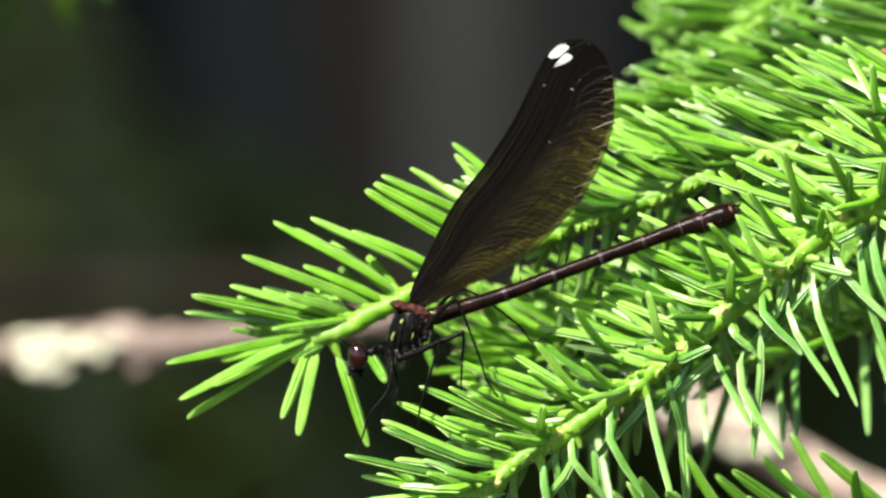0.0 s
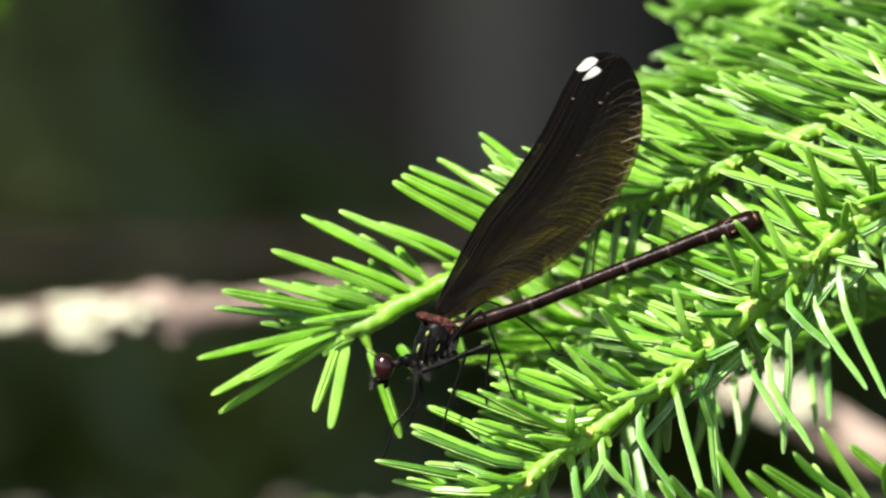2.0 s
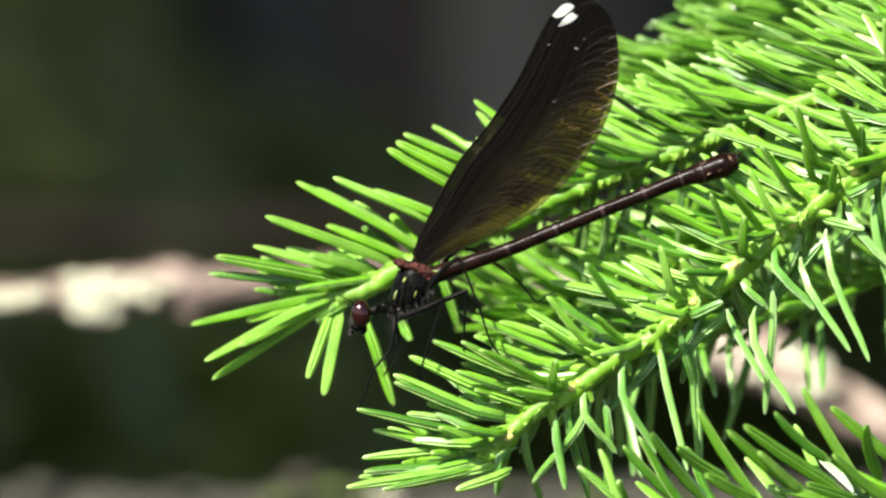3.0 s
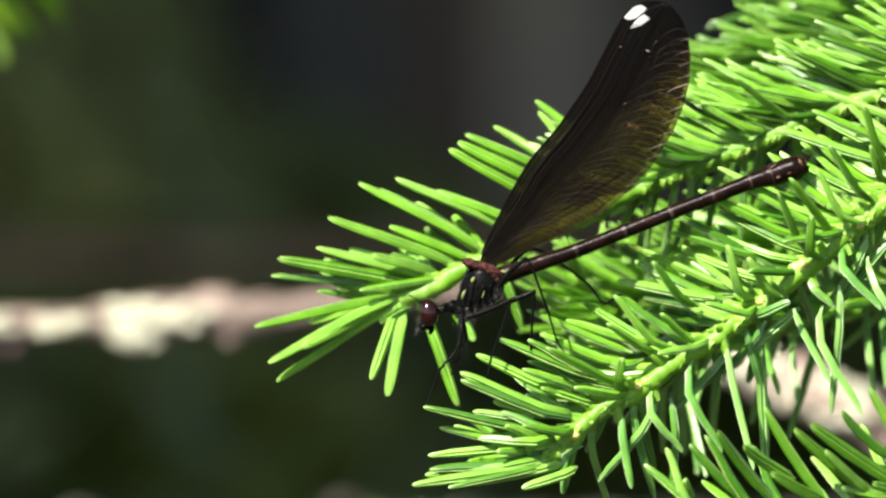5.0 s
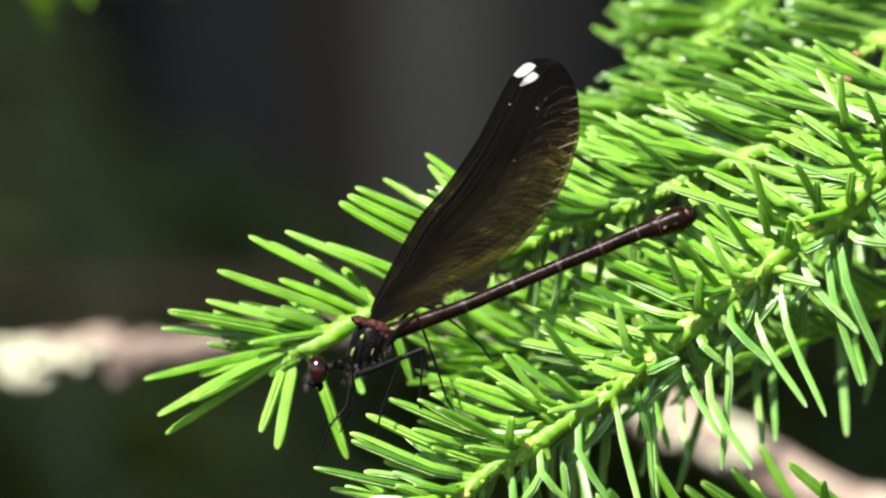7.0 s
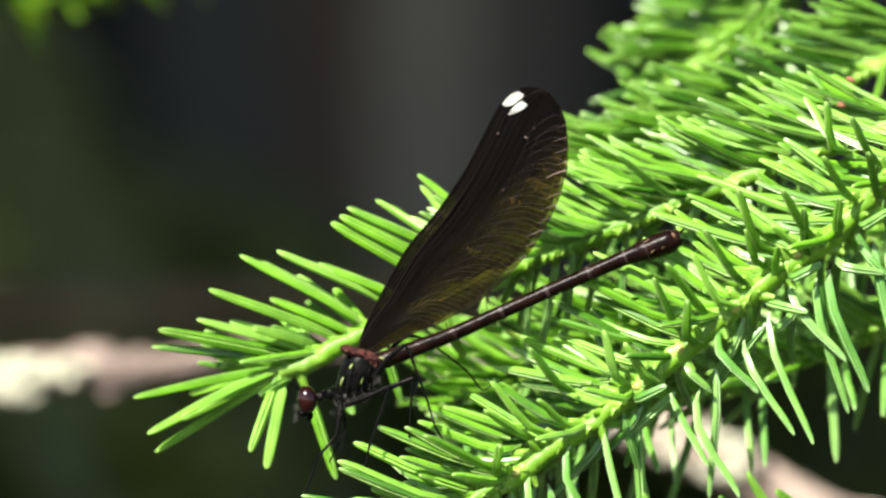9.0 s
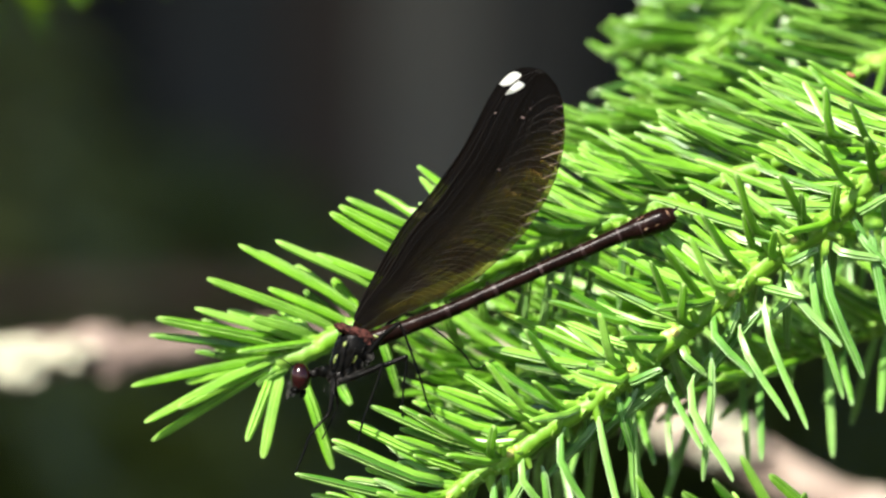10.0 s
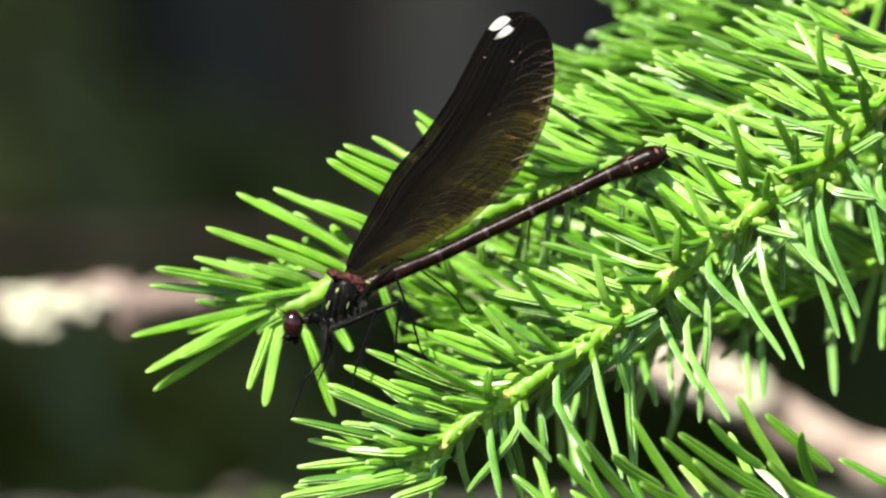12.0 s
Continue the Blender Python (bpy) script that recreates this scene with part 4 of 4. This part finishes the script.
for u, w, wide, high, count in ((-40.8, -10.4, 4.6, 1.2, 40), (-42.6, -12.4, 2.0, 0.9, 9), (-50.4, -11.2, 2.2, 0.8, 14), (-36.4, -10.2, 2.0, 0.8, 8), (-56.5, -11.6, 2.4, 1.0, 14), (-64.0, -11.8, 3.8, 1.0, 20)):
    for i in range(count):
        q = at(u + rng.uniform(-wide, wide), w + rng.uniform(-high, high), 267.2 - rng.uniform(0, 0.6)) - foot
        part("lichen", blob(bmesh.new(), q, (rng.uniform(0.7, 1.7) * MM, 0.9 * MM, rng.uniform(0.5, 1.1) * MM), None, 0.7, 2600, 2), LICHEN, log_branch, "pale crusty lichen")
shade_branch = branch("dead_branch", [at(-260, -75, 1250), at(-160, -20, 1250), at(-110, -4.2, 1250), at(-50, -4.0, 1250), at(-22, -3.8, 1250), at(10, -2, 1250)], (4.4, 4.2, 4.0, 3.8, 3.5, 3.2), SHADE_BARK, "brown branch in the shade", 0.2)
pale_branch = branch("log", [at(2.5, -9.2, 262), at(14, -12, 262), at(26, -17.5, 262), at(38, -23, 262), at(54, -30, 264), at(80, -42, 268), at(112, -72, 272), at(160, -150, 272)], (2.5, 2.9, 3.2, 3.4, 3.6, 3.9, 4.1, 4.2), PALE_BARK,
                     "pale sunlit rotting log under the twigs", 0.45, [(0.20, 3.0), (0.25, 3.5), (0.29, 4.0), (0.33, 4.5), (0.38, 4.0)], "log")
foot = at(2.5, -9.2, 262)
for u, w, a, c, stuff in ((29.0, -16.2, 3.2, 1.9, PALE_BARK), (25.4, -15.4, 2.6, 1.6, LICHEN), (31.5, -20.6, 2.6, 1.5, BARK), (36.0, -20.4, 3.0, 1.2, PALE_BARK), (27.2, -19.4, 2.2, 1.5, BARK), (21.5, -13.6, 2.4, 1.5, LICHEN), (42.0, -26.6, 2.8, 1.2, BARK), (33.5, -18.0, 1.8, 1.0, LICHEN)):
    part("knot", blob(bmesh.new(), at(u, w, 261) - foot, (a * MM, 2.6 * MM, c * MM), Matrix.Rotation(radians(24), 3, "Y"), 0.6, 1500, 3), stuff, pale_branch, "lumpy flaking bark")
low_log = branch("log", [at(-190, -114, 420), at(-120, -52, 420), at(-90, -37.5, 420), at(-25, -35.6, 420), at(0, -35, 420), at(40, -35, 425), at(70, -36, 430), at(110, -52, 430), at(180, -118, 430)], (5.4, 5.5, 5.6, 5.6, 5.8, 6.0, 6.0, 6.0, 6.0), DIM_MOSS_BARK, "grey-brown mossy fallen log", 0.3, [(0.45, 2)], "log")
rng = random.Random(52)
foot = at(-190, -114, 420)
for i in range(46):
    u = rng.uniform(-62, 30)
    stuff = (DIM_MOSS_BARK, MOSS, DIM_MOSS_BARK, DARK_BARK)[i % 4]
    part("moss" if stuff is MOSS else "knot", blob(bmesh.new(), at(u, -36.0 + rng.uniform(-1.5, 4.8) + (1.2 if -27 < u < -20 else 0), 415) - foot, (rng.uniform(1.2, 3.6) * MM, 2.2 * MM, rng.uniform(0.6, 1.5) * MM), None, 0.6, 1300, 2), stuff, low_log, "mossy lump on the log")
for share, high in ((0.42, 9), (0.58, -8), (0.71, 7)):
    foot = (at(-110, -4.2, 1250).lerp(at(10, -2, 1250), share)) - at(-260, -75, 1250)
    part("knot", tube(bmesh.new(), [foot, foot + Vector((3, -2, high * 0.6)) * MM, foot + Vector((5, -4, high)) * MM], [1.6 * MM, 1.2 * MM, 0.5 * MM], 8, 1, 0.3, 300), SHADE_BARK, shade_branch)
twig(
    at(-46, 31.5, 250),
    [at(-25, 39.5, 250), at(-35, 36.2, 250), at(-46, 31.8, 250), at(-62, 26.6, 250), at(-84, 22, 250)],
    (0.4, 0.8),
    [],
    [(190, 0.0, 1.0, 13.5, 50, 0, 360)],
    "green conifer twig hanging further back, its shade put into the needle colour", 11, fat=1.7, stray=14, kinds=DIM_NEEDLES, bare=[at(-130, 12, 250), at(-205, -5, 250)])
twig(
    at(-50, 37, 275),
    [at(-10, 44.5, 275), at(-28, 40.5, 275), at(-50, 36, 275), at(-84, 29, 272)],
    (0.4, 0.8),
    [],
    [(170, 0.0, 1.0, 13.5, 52, 0, 360)],
    "green conifer twig far behind the others, its shade put into the needle colour", 13, fat=1.7, stray=14, kinds=DIM_NEEDLES, bare=[at(-130, 18, 262), at(-205, -2, 250)])

def sapling(x, y, top, label):
    """The young tree that the twigs grow from."""
    thing = root("conifer_sapling", pose(x, y, 0.40), label, "tree")
    line = curve_points([Vector((0, 0, 0)), Vector((0.004, 0.002, top * 0.3)), Vector((-0.003, 0.004, top * 0.7)), Vector((0.002, 0, top))], 10)
    part("trunk", tube(bmesh.new(), line, [(0.009 - 0.006 * i / len(line)) for i in range(len(line))], 12, 1, 0.15, 120), DARK_BARK, thing)
    return thing


sapling(0.122, 0.02, 0.5, "thin brown trunk of a young conifer")
sapling(-0.265, 0.25, 0.45, "thin brown trunk of another young conifer")

# ground, board fence and the shade over it
bm = bmesh.new()
bmesh.ops.create_grid(bm, x_segments=140, y_segments=140, size=1.0)
for v in bm.verts:
    v.co = Vector((math.copysign(abs(v.co.x) ** 3 * 400, v.co.x), math.copysign(abs(v.co.y) ** 3 * 400, v.co.y), 0))
    rise = min(max((v.co.y + 0.9) / 0.9, 0), 1)
    fall = min(max((v.co.y - 0.45) / 1.3, 0), 1)
    side = min(max((abs(v.co.x) - 1.5) / 2.0, 0), 1)
    bank = 0.43 * (rise * rise * (3 - 2 * rise)) * (1 - fall * fall * (3 - 2 * fall)) * (1 - side * side * (3 - 2 * side))
    v.co.z = bank + 0.012 * noise.noise(v.co * 1.5)
ground = part("ground", bm, SOIL, None, "shaded forest floor of soil and litter")
tagged(ground, "", "ground", "", "structure")

fence = root("board_fence", pose(0, 4.6, 0), "upright boards in deep shade, coloured near black to grey", "fence")
rng = random.Random(21)
board_meshes = []
for k in range(6):
    bm = bmesh.new()
    bmesh.ops.create_cube(bm, size=1.0)
    for v in bm.verts:
        v.co = Vector((v.co.x * 0.076, v.co.y * 0.02, (v.co.z + 0.5) * 1.75))
    bmesh.ops.bevel(bm, geom=bm.edges[:], offset=0.003, segments=1)
    me = bpy.data.meshes.new("board")
    bm.to_mesh(me)
    bm.free()
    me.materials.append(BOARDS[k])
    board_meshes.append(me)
# which tone stands where along the fence
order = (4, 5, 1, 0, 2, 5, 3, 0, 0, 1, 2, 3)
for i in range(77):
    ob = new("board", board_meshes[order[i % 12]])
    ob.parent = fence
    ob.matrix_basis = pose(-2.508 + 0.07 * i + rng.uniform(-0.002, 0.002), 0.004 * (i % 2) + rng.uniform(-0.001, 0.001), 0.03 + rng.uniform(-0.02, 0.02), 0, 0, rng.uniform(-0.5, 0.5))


def leaves(bm, centre, size, count, leaf, rng):
    for i in range(count):
        while True:
            q = Vector((rng.uniform(-1, 1), rng.uniform(-1, 1), rng.uniform(-1, 1)))
            if q.length < 1:
                break
        p = Vector(centre) + Vector((q.x * size[0], q.y * size[1], q.z * size[2]))
        a = Vector((rng.gauss(0, 1), rng.gauss(0, 1), rng.gauss(0, 1))).normalized()
        b = a.orthogonal().normalized()
        c = leaf * rng.uniform(0.6, 1.3)
        v = [bm.verts.new(p + a * c), bm.verts.new(p + b * c * 0.4), bm.verts.new(p - a * c), bm.verts.new(p - b * c * 0.4 + a.cross(b) * c * 0.2)]
        bm.faces.new(v)


rng = random.Random(31)
for x, y, z, sx, sz in ((-0.13, 3.6, 0.27, 0.11, 0.15), (0.02, 3.7, 0.24, 0.10, 0.14), (-0.32, 3.5, 0.24, 0.10, 0.22), (0.25, 3.8, 0.14, 0.3, 0.12), (0.20, 3.7, 0.25, 0.12, 0.15), (-0.3, 3.2, 0.12, 0.2, 0.12), (-0.21, 2.9, 0.40, 0.09, 0.14), (-0.18, 2.75, 0.32, 0.08, 0.10), (-0.25, 2.7, 0.33, 0.06, 0.10), (-0.19, 2.6, 0.44, 0.07, 0.08), (-0.14, 2.3, 0.33, 0.13, 0.09), (-0.33, 2.6, 0.38, 0.10, 0.13), (-0.12, 3.3, 0.36, 0.10, 0.07)):
    bush = root("bush", pose(x, y, 0), "low bush in the shade, leaves toned from dark green to sunlit olive", "bush", "bushes by the fence")
    bm = bmesh.new()
    for i in range(9):
        tube(bm, [Vector((0, 0, 0)), Vector((rng.uniform(-sx, sx) * 0.6, rng.uniform(-0.06, 0.06), z + rng.uniform(0, sz)))], [0.006, 0.002], 5)
    part("stalk", bm, DARK_BARK, bush)
    bm = bmesh.new()
    leaves(bm, (0, 0, z), (sx, 0.1, sz), 900, 0.022, rng)
    part("foliage", bm, LIT_OLIVE_LEAF if 2.4 < y < 3 else SHRUB_LEAF if z > 0.2 else DULL_LEAF, bush)

# stands in for a partly sunlit trunk; the light is in its tan colour
post = root("post", pose(-0.305, 4.2, 0), "tan wooden post, coloured pale for a partly sunlit trunk", "post")
part("shaft", tube(bmesh.new(), [Vector((0, 0, -0.02)), Vector((0.005, 0, 0.2)), Vector((0, 0, 0.44))], [0.044, 0.042, 0.04], 12, 1, 0.06, 12), TAN_WOOD, post)

# out-of-view crown, added to keep the sun off the background
canopy = root("unseen_shade_crown", pose(0, 2.6, 2.6), "unseen dense tree crown, added to shade the ground beyond", "tree")
bm = bmesh.new()
leaves(bm, (-0.8, -0.3, 0.0), (4.2, 2.9, 0.5), 26000, 0.11, rng)
tagged(part("foliage", bm, DULL_LEAF, canopy), "", "", "", "stuff")
bm = bmesh.new()
tube(bm, [Vector((-3.4, 2.6, -2.6)), Vector((-3.3, 2.6, -1.0)), Vector((-3.0, 2.3, 0.3))], [0.16, 0.13, 0.06], 12, 1, 0.1, 9)
part("trunk", bm, DARK_BARK, canopy)


# ---- what moves: the twigs sway in the wind, and the damselfly with them ----
# seconds, u and w in millimetres, lean in degrees
REAR_SWAY = [
    (0, 21.98, 4.30, 1.00), (0.5, 22.00, 1.43, -0.13), (1, 21.48, 2.96, 0.63), (1.5, 20.56, 3.84, 0.28),
    (2, 21.10, 2.18, -0.12), (2.5, 19.68, 3.24, 0.15), (3, 19.04, 3.01, 0.20), (3.2, 19.18, 3.39, -0.04),
    (4.8, 21.77, 4.30, -0.10), (5, 21.30, 6.15, -0.28), (5.5, 22.54, 5.02, -0.48), (6, 22.05, 4.84, -0.29),
    (6.5, 22.60, 4.34, 0.30), (7, 21.47, 4.44, -0.13), (7.5, 21.32, 4.71, -0.17), (7.7, 21.40, 5.00, -0.40),
    (9.3, 21.60, 2.95, 0.60), (9.5, 21.31, 2.59, 0.64), (10, 21.17, 2.54, 1.05), (10.5, 21.26, 2.72, 0.39),
    (11, 20.92, 2.76, 0.65), (11.5, 20.08, 3.04, 0.03), (12, 19.33, 3.48, 0.00),
]
FRONT_SWAY = [
    (0, 25.47, -10.30, 0.10), (0.5, 23.71, -13.91, -1.30), (1, 24.26, -12.58, -1.08), (1.5, 22.39, -10.34, -0.13),
    (2, 24.56, -13.48, -1.38), (2.5, 22.58, -11.31, 0.00), (3, 21.50, -11.54, 0.20), (3.2, 22.65, -12.16, -0.34),
    (4.8, 25.87, -11.15, -0.52), (5, 24.24, -8.57, 0.45), (5.5, 25.53, -9.74, -0.01), (6, 24.84, -10.20, -0.36),
    (6.5, 25.54, -10.34, -0.12), (7, 24.34, -10.66, -0.08), (7.5, 23.72, -10.39, -0.05), (7.7, 23.91, -10.69, -0.05),
    (9.3, 24.02, -11.92, -0.14), (9.5, 23.41, -11.45, 0.89), (10, 23.21, -11.88, 0.61), (10.5, 23.32, -11.67, 0.30),
    (11, 22.88, -11.33, 0.30), (11.5, 21.93, -11.51, -0.36), (12, 21.15, -10.94, 0.00),
]
FLY_SWAY = [
    (0, -3.40, -6.36, -1.18), (0.5, -6.65, -10.96, -3.42), (1, -5.18, -9.35, -1.75), (1.5, -7.47, -6.39, -1.66),
    (2, -4.48, -11.16, -0.60), (2.5, -6.87, -7.97, -0.65), (3, -8.36, -8.01, -0.82), (3.2, -6.71, -8.95, -0.44),
    (4.8, -3.18, -8.07, 0.98), (5, -5.46, -5.11, -0.03), (5.5, -3.84, -6.46, -0.21), (6, -4.77, -7.00, 0.02),
    (6.5, -4.03, -7.05, 0.32), (7, -5.38, -7.17, 0.09), (7.5, -6.18, -6.85, 0.15), (7.7, -5.99, -7.21, 0.15),
    (9.3, -5.52, -8.65, -0.12), (9.5, -6.23, -7.52, 0.70), (10, -6.46, -8.07, 0.70), (10.5, -6.43, -8.04, 0.32),
    (11, -7.00, -7.55, 0.20), (11.5, -8.22, -8.13, -0.09), (12, -8.84, -7.64, 0.00),
]
# seconds, lift of the abdomen in degrees
ABDOMEN_LIFT = [
    (0, 6.1), (0.5, 5.3), (1, 4.9), (1.5, 4.8), (2, 4.7), (2.5, 4.35),
    (3, 4.1), (3.2, 4.0), (4.8, 3.7), (5, 3.9), (5.5, 3.5), (6, 3.2),
    (6.5, 2.9), (7, 2.5), (7.5, 2.1), (7.7, 2.0), (9.3, 1.4), (9.5, 1.2),
    (10, 0.8), (10.5, 0.4), (11, 0.35), (11.5, 0.05), (12, 0.0),
]


def follow(thing, pivot, rows, rest):
    """Lets a thing keep its place beside the twig whose sway the rows give; rest: the time at which it stands as built."""
    t, u, w, lean = next(r for r in rows if r[0] == rest)
    away = pose(u * MM, 0, w * MM, 0, lean, 0).inverted() @ Matrix.Translation(pivot)
    walk(thing, [(t, VIEW @ pose(u * MM, 0, w * MM, 0, lean, 0) @ away) for t, u, w, lean in rows])


def motions():
    follow(rear_twig, REAR_PIVOT, REAR_SWAY, 12)
    follow(top_twig, TOP_PIVOT, REAR_SWAY, 6)
    follow(fill_twig, at(34.1, 15.1, 46), REAR_SWAY, 0)
    follow(mid_twig, at(25.0, -4.8, 46), REAR_SWAY, 0)
    follow(deep_twig, at(31.0, -12.0, 39), REAR_SWAY, 0)
    follow(front_twig, FRONT_PIVOT, FRONT_SWAY, 12)
    follow(low_twig, at(40.0, -35.5, -12), FRONT_SWAY, 3)
    follow(fly, HEART, FLY_SWAY, 12)
    walk(abdomen, [(t, pose(0, 0, 0, 0, lean, 0)) for t, lean in ABDOMEN_LIFT])


motions()
